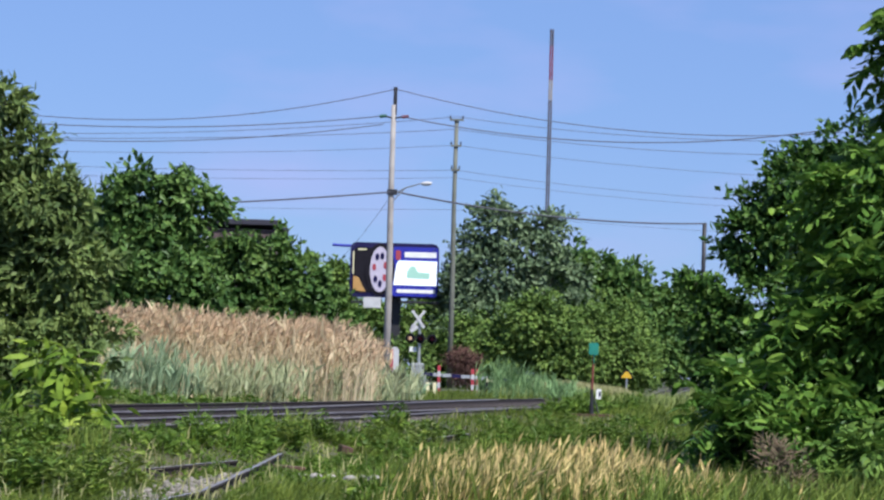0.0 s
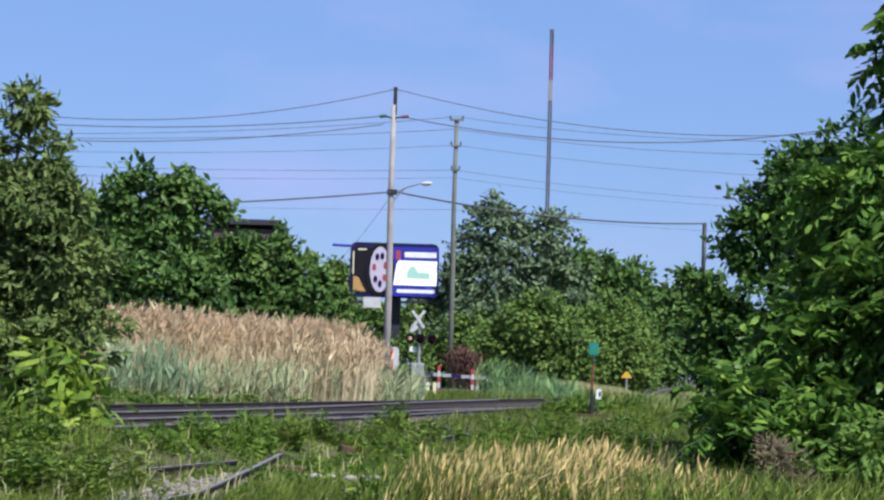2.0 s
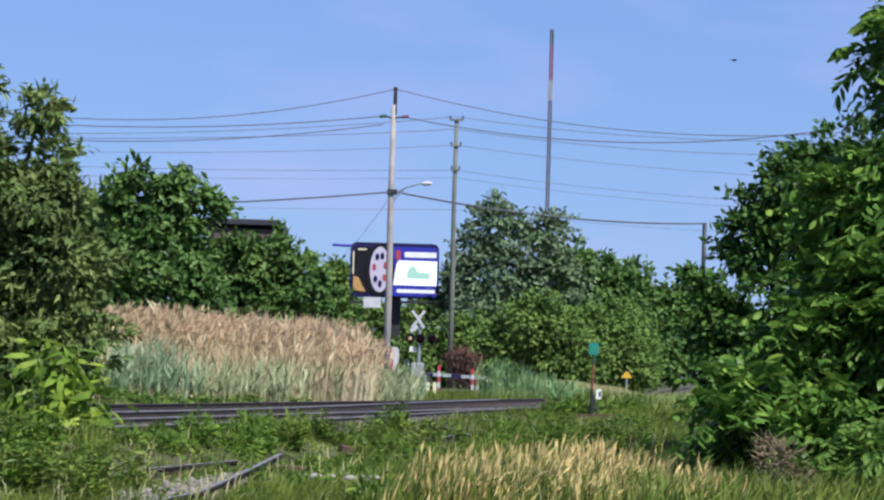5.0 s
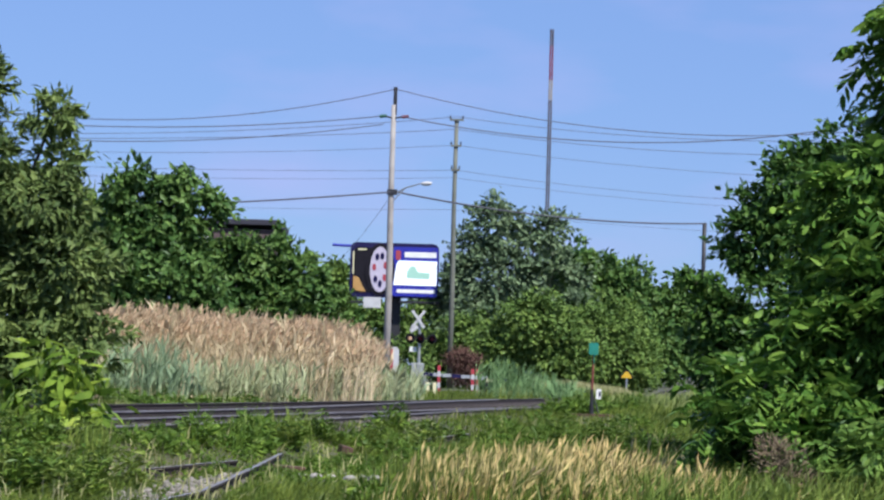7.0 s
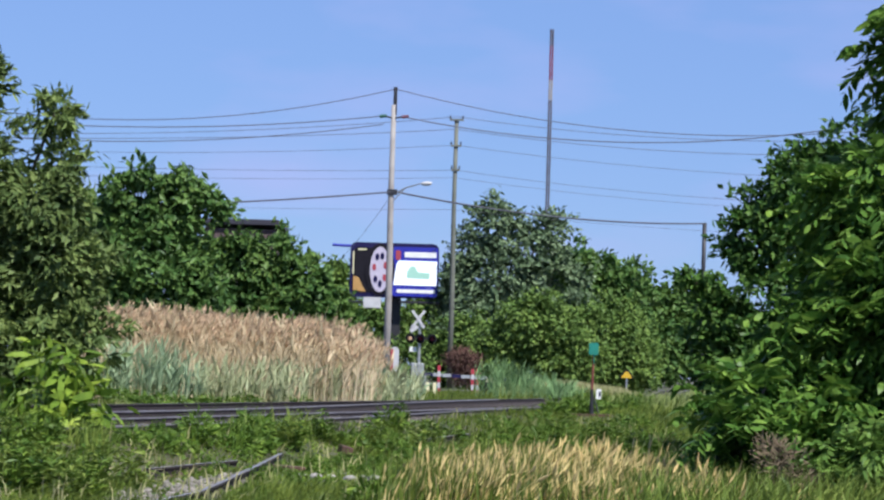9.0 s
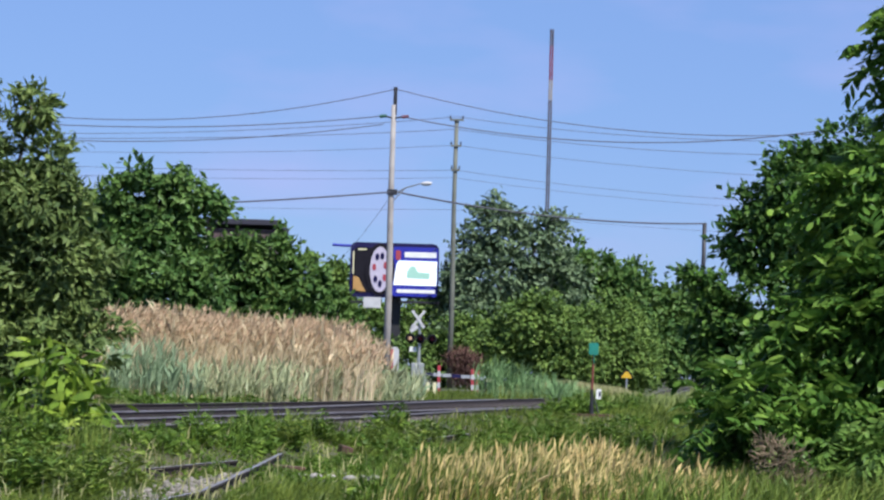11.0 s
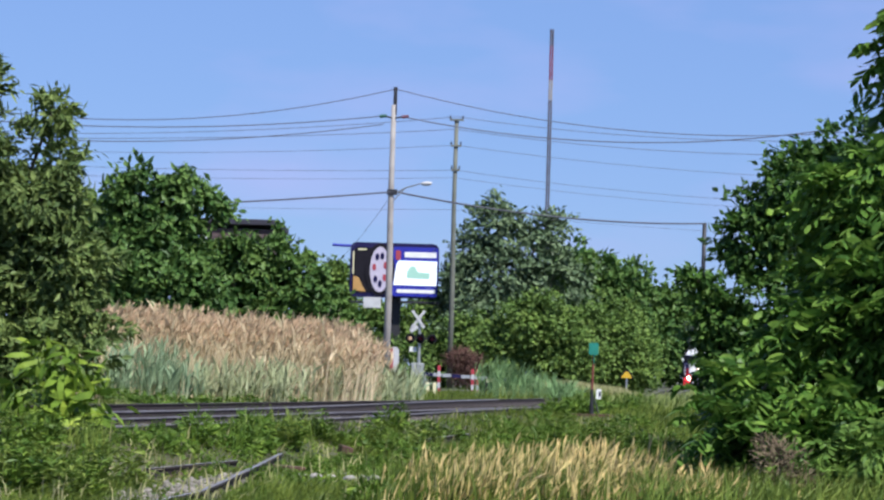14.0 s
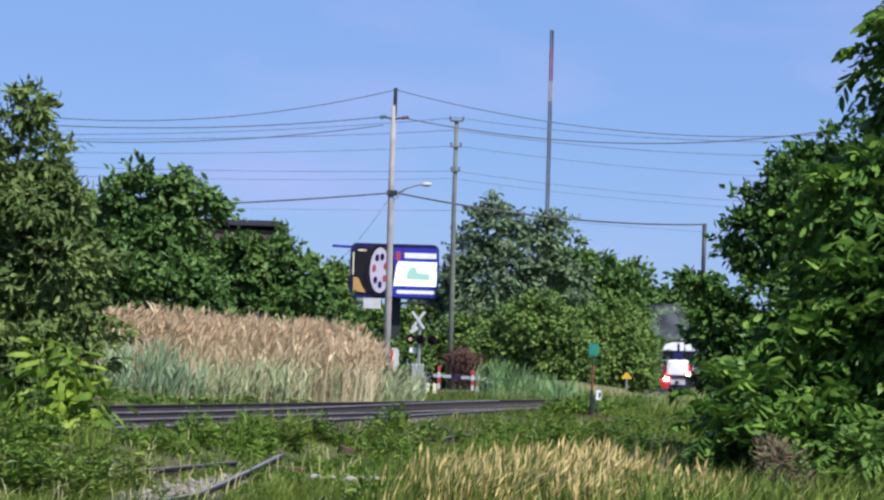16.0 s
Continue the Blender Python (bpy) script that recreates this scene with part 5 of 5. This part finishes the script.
# ---------- level crossing ----------
def build_crossing():
    g = ground_z(-0.98, 112) - 0.05
    c = empty("crossing_signal", pose(-0.98, 112, g), "white railway crossing signal with crossbuck and lamps", "crossing signal")
    part("mast", rod((0, 0, 0), (0, 0, 4.3 - g), 0.075, 0.07, 12), M_STEEL, c, "silver steel mast")
    for s in (-1, 1):
        part("crossbuck_board", box((1.05, 0.03, 0.13), (-0.08, -0.12 - 0.035 * (s > 0), 4.1 - g), 0.004, None, pose(0, 0, 0, 0, 54 * s)), M_OFFWHITE, c, "white reflective crossbuck board")
    part("lower_sign", box((0.42, 0.03, 0.2), (-0.28, -0.12, 3.62 - g), 0.004, None, pose(0, 0, 0, 0, -35)), M_OFFWHITE, c, "small white sign plate")
    part("lamp_bar", rod((-0.62, -0.08, 3.15 - g), (0.7, -0.08, 3.15 - g), 0.04), M_DARKSTEEL, c)
    for x in (-0.45, 0.05, 0.62):
        t = Matrix.Translation((x, -0.16, 3.15 - g)) @ pose(0, 0, 0, 90)
        bm = bmesh.new()
        bmesh.ops.create_cone(bm, cap_ends=True, segments=20, radius1=0.24, radius2=0.24, depth=0.03, matrix=t)
        bmesh.ops.create_cone(bm, cap_ends=False, segments=16, radius1=0.15, radius2=0.15, depth=0.3, matrix=Matrix.Translation((0, -0.14, 0)) @ t)
        head = part("signal_lamp", bm, M_RUBBER, c, "black round signal lamp with hood")
        bm = bmesh.new()
        bmesh.ops.create_uvsphere(bm, u_segments=14, v_segments=8, radius=1, matrix=Matrix.Translation((x, -0.2, 3.15 - g)) @ Matrix.Diagonal((0.095, 0.05, 0.095, 1)))
        part("lens", bm, M_AMBER if x < -0.4 else M_RED, head, "lit amber lens" if x < -0.4 else "dark red lens")
    part("track_sign", box((0.34, 0.03, 0.24), (-0.3, -0.12, 2.62 - g), 0.004), M_WHITE, c, "small white plate")
    part("gate_mechanism", box((0.62, 0.5, 0.7), (-0.05, -0.05, 1.6 - g), 0.05), M_STEEL, c, "grey gate mechanism housing")
    part("base", box((0.5, 0.5, 0.35), (0, 0, 0.15), 0.03), M_STEEL, c, "concrete grey footing")
    # barrier arm, lowered over the road
    gt = empty("barrier_arm", pose(-0.75, 111.5, g), "lowered grey barrier arm with dark stripes", "barrier")
    n = 9
    for k in range(n):
        part("stripe", box((0.46, 0.06, 0.16), (0.25 + 0.46 * k, 0.05 + 0.2 * k, 1.42 - g - 0.02 * k), 0.004, None, pose(0, 0, 0, 0, 0, 23)), M_NAVY if k in (0, 3, 8) else M_STEEL, gt)
    part("support", rod((0.1, 0, 0), (0.1, 0, 1.4 - g), 0.05), M_STEEL, gt)
    # red and white marker posts, pale posts
    for x, y, top, bottom in ((0.03, 110, 1.86, 0), (1.66, 110, 1.72, 0), (1.9, 110.6, 1.72, 0)):
        gz = ground_z(x, y)
        p = empty("marker_post", pose(x, y, gz), "red and white striped marker post", "post", "marker posts")
        h = top - gz
        for k in range(5):
            part("band", box((0.14, 0.1, h / 5), (0, 0, h * (k + 0.5) / 5), 0.006), M_RED if k % 2 == 0 else M_OFFWHITE, p)
    for x in (-0.46, -0.15):
        gz = ground_z(x, 100)
        p = empty("guard_post", pose(x, 100, gz), "pale cream wooden guard post with dark sides", "post", "guard posts")
        part("shaft", box((0.15, 0.15, 1.05 - gz + 0.05), (0, 0, (1.05 - gz) / 2), 0.02), M_CREAM, p)
        part("side_strip", box((0.05, 0.16, 0.95 - gz), (0.1 if x > -0.3 else -0.1, 0, (0.95 - gz) / 2), 0.01), M_GREENSIGN, p, "dark green strip")
    # tan barrel shape beside the tall pole
    gz = ground_z(-2.3, 116)
    p = empty("marker_board", pose(-2.25, 116, gz), "pale orange and white barrier board by the pole", "barrier board")
    part("board", slab(rounded(0.42, 1.3, 0.2, 0, 2.1 - gz), 0.08), M_OFFWHITE, p)
    part("stripe", slab(rounded(0.14, 1.1, 0.05, -0.14, 2.1 - gz), 0.04, None, -0.04), M_MASTRED, p, "orange stripe")
    part("leg", rod((0, 0.04, 0), (0, 0.04, 1.5 - gz), 0.05), M_STEEL, p)
    # dark-ended low barrier further along
    p = empty("low_barrier", pose(2.55, 112, ground_z(2.55, 112)), "low white and black barrier block", "barrier")
    part("block", box((0.5, 0.3, 0.85), (0, 0, 0.42), 0.06), M_DARKSTEEL, p)
    part("face", box((0.36, 0.05, 0.2), (0, -0.16, 0.7), 0.02), M_CREAM, p, "pale face plate")


build_crossing()


def build_switch_stand():
    g = ground_z(4.53, 67)
    s = empty("switch_stand", pose(4.53, 67, g), "railway switch stand with green target on rusty rod", "switch stand")
    part("rod", rod((0, 0, 0.3), (0.02, 0, 2.45 - g), 0.035, 0.03, 10), M_RUST, s, "rusty red rod")
    part("target", slab(rounded(0.28, 0.36, 0.05, 0.02, 2.38 - g), 0.02, None, -0.05), M_GREENSIGN, s, "teal green target plate")
    part("target", box((0.02, 0.26, 0.3), (0.03, 0, 2.1 - g), 0.004), M_GREENSIGN, s, "teal green target plate")
    part("pedestal", tube([(0, 0, 0), (0, 0, 0.4), (0, 0, 0.8)], [0.08, 0.06, 0.045], 12), M_DARKSTEEL, s, "black cast pedestal")
    part("lever", rod((0.06, -0.05, 0.55), (0.2, -0.1, 0.1), 0.025), M_DARKSTEEL, s)
    part("white_plate", slab(rounded(0.15, 0.3, 0.04, 0.2, 0.66), 0.03, None, -0.05), M_WHITE, s, "white plate with dark mark")
    part("dark_mark", slab(rounded(0.05, 0.16, 0.02, 0.23, 0.66), 0.02, None, -0.07), M_NAVY, s)
    part("base_tie", box((1.2, 0.25, 0.14), (0, 0, 0.0), 0.015), M_OLDTIE, s)


build_switch_stand()


def build_yellow_sign():
    g = ground_z(10.5, 127)
    s = empty("yellow_sign", pose(10.5, 127, g), "small yellow triangular trackside sign on a post", "sign")
    part("post", rod((0, 0, 0), (0, 0, 1.55 - g), 0.05), M_STEEL, s)
    edge = [(-0.36, 1.46 - g), (0.36, 1.46 - g), (0.38, 1.56 - g), (0.1, 1.96 - g), (-0.1, 1.96 - g), (-0.38, 1.56 - g)]
    part("backing", slab(edge, 0.02, None, -0.025), M_RUBBER, s, "dark edge of the plate")
    out = [(-0.27, 1.5 - g), (0.27, 1.5 - g), (0.28, 1.58 - g), (0.06, 1.86 - g), (-0.06, 1.86 - g), (-0.28, 1.58 - g)]
    part("plate", slab(out, 0.03, None, -0.06), M_YELLOW, s, "yellow sign plate")


build_yellow_sign()


# ---------- train ----------
def build_train():
    """Locomotive; its nose faces local -y, rail level is z = 0."""
    t = empty("locomotive", pose(0, 0, 0), "white and red diesel locomotive with lit headlights", "locomotive")
    hood = part("hood", box((2.4, 15.0, 2.7), (0, 10.5, 2.75), 0.12), M_DARKSTEEL, t, "long black engine hood")
    part("roof_vent", box((1.6, 6, 0.3), (0, 11, 4.2), 0.05), M_DARKSTEEL, hood)
    cab = part("cab", slab([(-1.55, 1.35), (1.55, 1.35), (1.55, 3.7), (1.1, 4.45), (0.45, 4.62), (-0.45, 4.62), (-1.1, 4.45), (-1.55, 3.7)], 2.4, None, 1.0), M_WHITE, t, "off-white driver's cab with black roof edge")
    part("roof_edge", slab([(-1.72, 1.4), (1.72, 1.4), (1.72, 3.8), (1.22, 4.62), (0.5, 4.84), (-0.5, 4.84), (-1.22, 4.62), (-1.72, 3.8)], 2.2, None, 1.1), M_DARKSTEEL, cab, "black roof and side edge")
    part("lower_panel", box((3.06, 0.06, 1.4), (0, 0.98, 2.15), 0.02), M_NAVY, cab, "dark panel beside the nose")
    part("window_band", box((3.02, 0.05, 0.95), (0, 0.985, 3.36), 0.02), M_NAVY, cab, "dark band round the windows")
    for x in (-0.98, 0.98):
        part("windscreen", box((1.1, 0.06, 0.72), (x, 0.96, 3.4), 0.02), M_GLASS, cab, "dark windscreen")
    part("windscreen_post", box((0.2, 0.06, 1.2), (0, 0.98, 3.9), 0.02), M_NAVY, cab, "dark centre post")
    for s in (-1, 1):
        part("side_window", box((0.05, 1.1, 0.6), (1.56 * s, 2.2, 3.4), 0.01), M_GLASS, cab, "dark side window")
        part("mirror", box((0.2, 0.05, 0.4), (1.72 * s, 1.1, 3.3), 0.01), M_WHITE, cab)
    nose = part("nose", box((1.9, 1.5, 1.6), (0, 0.3, 2.15), 0.22), M_WHITE, t, "white short nose")
    part("nose_stripe", box((0.5, 1.1, 1.1), (-0.98, 0.35, 1.75), 0.1), M_SKIRTRED, t, "red band round the nose")
    part("nose_stripe", box((0.5, 0.5, 1.3), (0.92, 0.15, 2.2), 0.1), M_SKIRTRED, t, "red band round the nose")
    pilot = part("pilot", slab([(-1.5, 0.2), (1.5, 0.2), (1.45, 1.35), (-1.45, 1.35)], 0.35, None, -0.6), M_DARKSTEEL, t, "black pilot plate with white and red panels")
    part("white_panel", box((1.3, 0.3, 0.7), (0.05, -0.48, 0.95), 0.03), M_OFFWHITE, pilot, "white painted panel")
    # red glow of the left ditch light, put into the pilot's colour
    for s, w in ((-1, 0.8),):
        part("red_glow_end", box((w, 0.3, 1.1), (s * (1.5 - w / 2), -0.48, 0.78), 0.03), M_SKIRTRED, pilot, "red end coloured for the ditch light glow")
    part("coupler", box((0.3, 0.7, 0.3), (0, -0.8, 0.85), 0.05), M_DARKSTEEL, pilot)
    part("platform", box((3.0, 19.5, 0.22), (0, 9.0, 1.38), 0.03), M_DARKSTEEL, t, "black running board")
    part("fuel_tank", box((2.4, 5.0, 0.9), (0, 9.5, 0.85), 0.2), M_DARKSTEEL, t)
    for x, z, r, ob in ((-0.95, 1.15, 0.26, pilot), (0.95, 1.6, 0.2, pilot)):
        b2 = bmesh.new()
        bmesh.ops.create_uvsphere(b2, u_segments=16, v_segments=8, radius=1, matrix=Matrix.Translation((x, -0.68, z)) @ Matrix.Diagonal((r, 0.12, r, 1)))
        part("ditch_light", b2, M_HEADLAMP, ob, "bright ditch light")
        # disc added as the red glare round the lamp, no real fitting
        part("lamp_halo", rod((x, -0.6, z), (x, -0.66, z), r * 1.7, r * 1.7, 18), M_LAMPHALO, ob, "red disc for the glare halo round the lamp")
    b2 = bmesh.new()
    for x in (-0.14, 0.14):
        bmesh.ops.create_uvsphere(b2, u_segments=14, v_segments=8, radius=1, matrix=Matrix.Translation((x + 0.3, -0.47, 2.35)) @ Matrix.Diagonal((0.17, 0.08, 0.17, 1)))
    part("headlight", b2, M_HEADLAMP, nose, "lit twin headlight")
    for s in (-1, 1):
        part("handrail", rod((1.35 * s, -0.5, 1.45), (1.35 * s, -0.5, 2.6), 0.03), M_WHITE, t)
        for yb in (3.2, 15.5):
            tr = part("truck_frame", box((0.18, 4.0, 0.4), (1.05 * s, yb, 0.75), 0.05), M_DARKSTEEL, t, "black truck side frame")
            for k in (-1.5, 0, 1.5):
                part("wheel", rod((0.66 * s, yb + k, 0.5), (0.82 * s, yb + k, 0.5), 0.5, 0.5, 20), M_RAIL, tr)
    part("horn", rod((0.25, 1.6, 4.6), (0.25, 1.3, 4.9), 0.05, 0.1), M_STEEL, cab)
    wag = empty("boxcar", pose(0, 0, 0), "dark freight boxcar behind the locomotive", "boxcar")
    part("body", box((2.9, 15, 3.3), (0, 7.5, 2.7), 0.06), M_DARKSTEEL, wag)
    for yb in (2.2, 12.8):
        tr = part("truck_frame", box((2.2, 2.6, 0.4), (0, yb, 0.7), 0.05), M_DARKSTEEL, wag)
        for k in (-0.85, 0.85):
            part("wheelset", rod((-0.82, yb + k, 0.45), (0.82, yb + k, 0.45), 0.45, 0.45, 18), M_RAIL, tr)
    for ob in t.children_recursive:
        ob.data.transform(Matrix.Diagonal((1, 1, 0.93, 1)))
    return t, wag


loco, boxcar = build_train()


def build_smoke():
    m = bpy.data.materials.new("exhaust_haze")
    m.use_nodes = True
    n, l = m.node_tree.nodes, m.node_tree.links
    b = n["Principled BSDF"]
    b.inputs["Base Color"].default_value = (0.68, 0.72, 0.82, 1)
    b.inputs["Roughness"].default_value = 1.0
    b.inputs["Specular IOR Level"].default_value = 0.0
    tr = n.new("ShaderNodeBsdfTransparent")
    tex = n.new("ShaderNodeTexNoise")
    tex.inputs["Scale"].default_value = 1.1
    mr = n.new("ShaderNodeMapRange")
    mr.inputs["From Min"].default_value, mr.inputs["From Max"].default_value = 0.35, 0.75
    mr.inputs["To Min"].default_value, mr.inputs["To Max"].default_value = 0.985, 0.955
    mx = n.new("ShaderNodeMixShader")
    l.new(tex.outputs["Fac"], mr.inputs["Value"])
    l.new(mr.outputs[0], mx.inputs[0])
    l.new(b.outputs[0], mx.inputs[1])
    l.new(tr.outputs[0], mx.inputs[2])
    l.new(mx.outputs[0], n["Material Output"].inputs[0])
    s = empty("exhaust_smoke", pose(0, 0, 0), "thin dark diesel exhaust haze over the locomotive", "smoke")
    rng = random.Random(2)
    for k in range(11):
        bm = bmesh.new()
        bmesh.ops.create_icosphere(bm, subdivisions=3, radius=1)
        for v in bm.verts:
            v.co *= 1 + 0.45 * noise.noise(v.co * 1.2 + Vector((k * 7, 0, 0)))
        r = 0.6 + 0.09 * k
        for v in bm.verts:
            v.co *= r
        put("puff", finish(bm, "puff", m, True), s, pose(-0.2 * k + rng.uniform(-0.7, 0.5), 7 + 0.8 * k, 5.0 + 0.18 * k + rng.uniform(-0.3, 0.7)))
    return s


smoke = build_smoke()


def build_bird():
    b = empty("bird", pose(0, 0, 0), "small dark bird in flight", "bird")
    bm = bmesh.new()
    bmesh.ops.create_uvsphere(bm, u_segments=10, v_segments=8, radius=1, matrix=Matrix.Diagonal((0.10, 0.04, 0.05, 1)))
    rod((-0.08, 0, 0), (-0.17, 0, 0.01), 0.02, 0.035, 6, bm)
    part("body", bm, M_BIRD, b)
    wings = []
    for s in (-1, 1):
        v = [(0.05, 0, 0), (-0.05, 0, 0), (-0.06, 0.11 * s, 0.01), (-0.02, 0.2 * s, 0), (0.03, 0.1 * s, 0.012), (0, 0, 0.015)]
        f = [(0, 1, 2, 4), (4, 2, 3), (5, 4, 2)]
        wings.append((put("wing", np_mesh("wing", v, f, M_BIRD), b), s))
    return b, wings


bird, wings = build_bird()
swoop, swoop_wings = build_bird()


# ---------- what moves ----------
TIMES = [0.5 * i for i in range(33)]


def gust(t, phase):
    """Wind at a place: slow gusts with quicker tossing on them."""
    return 0.5 * math.sin(0.9 * t - phase) + 0.35 * math.sin(2.1 * t - 1.7 * phase + 1.0) + 0.3 * math.sin(3.7 * t - 2.3 * phase)


def motions():
    for thing, rest, across, along, phase in SWAYING:
        walk(thing, [(t, rest @ pose(0, 0, 0, along * gust(t + 3.3, phase), across * gust(t, phase), 0)) for t in TIMES])
    for thing, rest, scale, steps in TOSSED:
        walk(thing, [(t, rest @ pose(0, 0, 0, 1.0 * gust(t, 2), scale * k, 0)) for t, k in zip(TIMES, steps)])
    for thing, back in ((loco, 0.0), (boxcar, 21.0), (smoke, 0.0)):
        rows = []
        for t in TIMES:
            y = 200 + 23.0 * (16 - t) + back
            x = track_x(y)
            turn = -math.degrees(math.atan((track_x(y + 14) - x) / 14))
            rows.append((t, pose(x, y, bed_z(y) + 0.17, 0, 0, turn)))
        walk(thing, rows)
    rows = []
    for t, z in ((0, 12.6), (1.5, 13.2), (3.0, 14.2), (3.5, 14.45), (4.0, 15.3), (4.5, 15.6), (6.0, 16.0), (8, 17), (12, 18), (16, 19)):
        rows.append((t, pose(-17.3 + 15.0 * (t - 3.0), 100, z)))
    walk(bird, rows)
    walk(swoop, [(t, pose(x, 100, z, 0, dip)) for t, x, z, dip in ((0, -160, 50, 10), (7.0, -11, 23.5, 25), (7.4, -1.4, 18.6, 25), (7.5, 0.84, 17.6, 20), (7.6, 2.95, 16.8, 0), (7.7, 5.2, 17.6, -30), (7.8, 7.4, 18.8, -30), (8.4, 20, 26, -20), (16, 180, 60, -10))])
    for wing, s in wings + swoop_wings:
        walk(wing, [(0.1 * i, pose(0, 0, 0, s * (18 + 30 * math.sin(0.1 * i * 21)), 0, 0)) for i in range(161)])


motions()
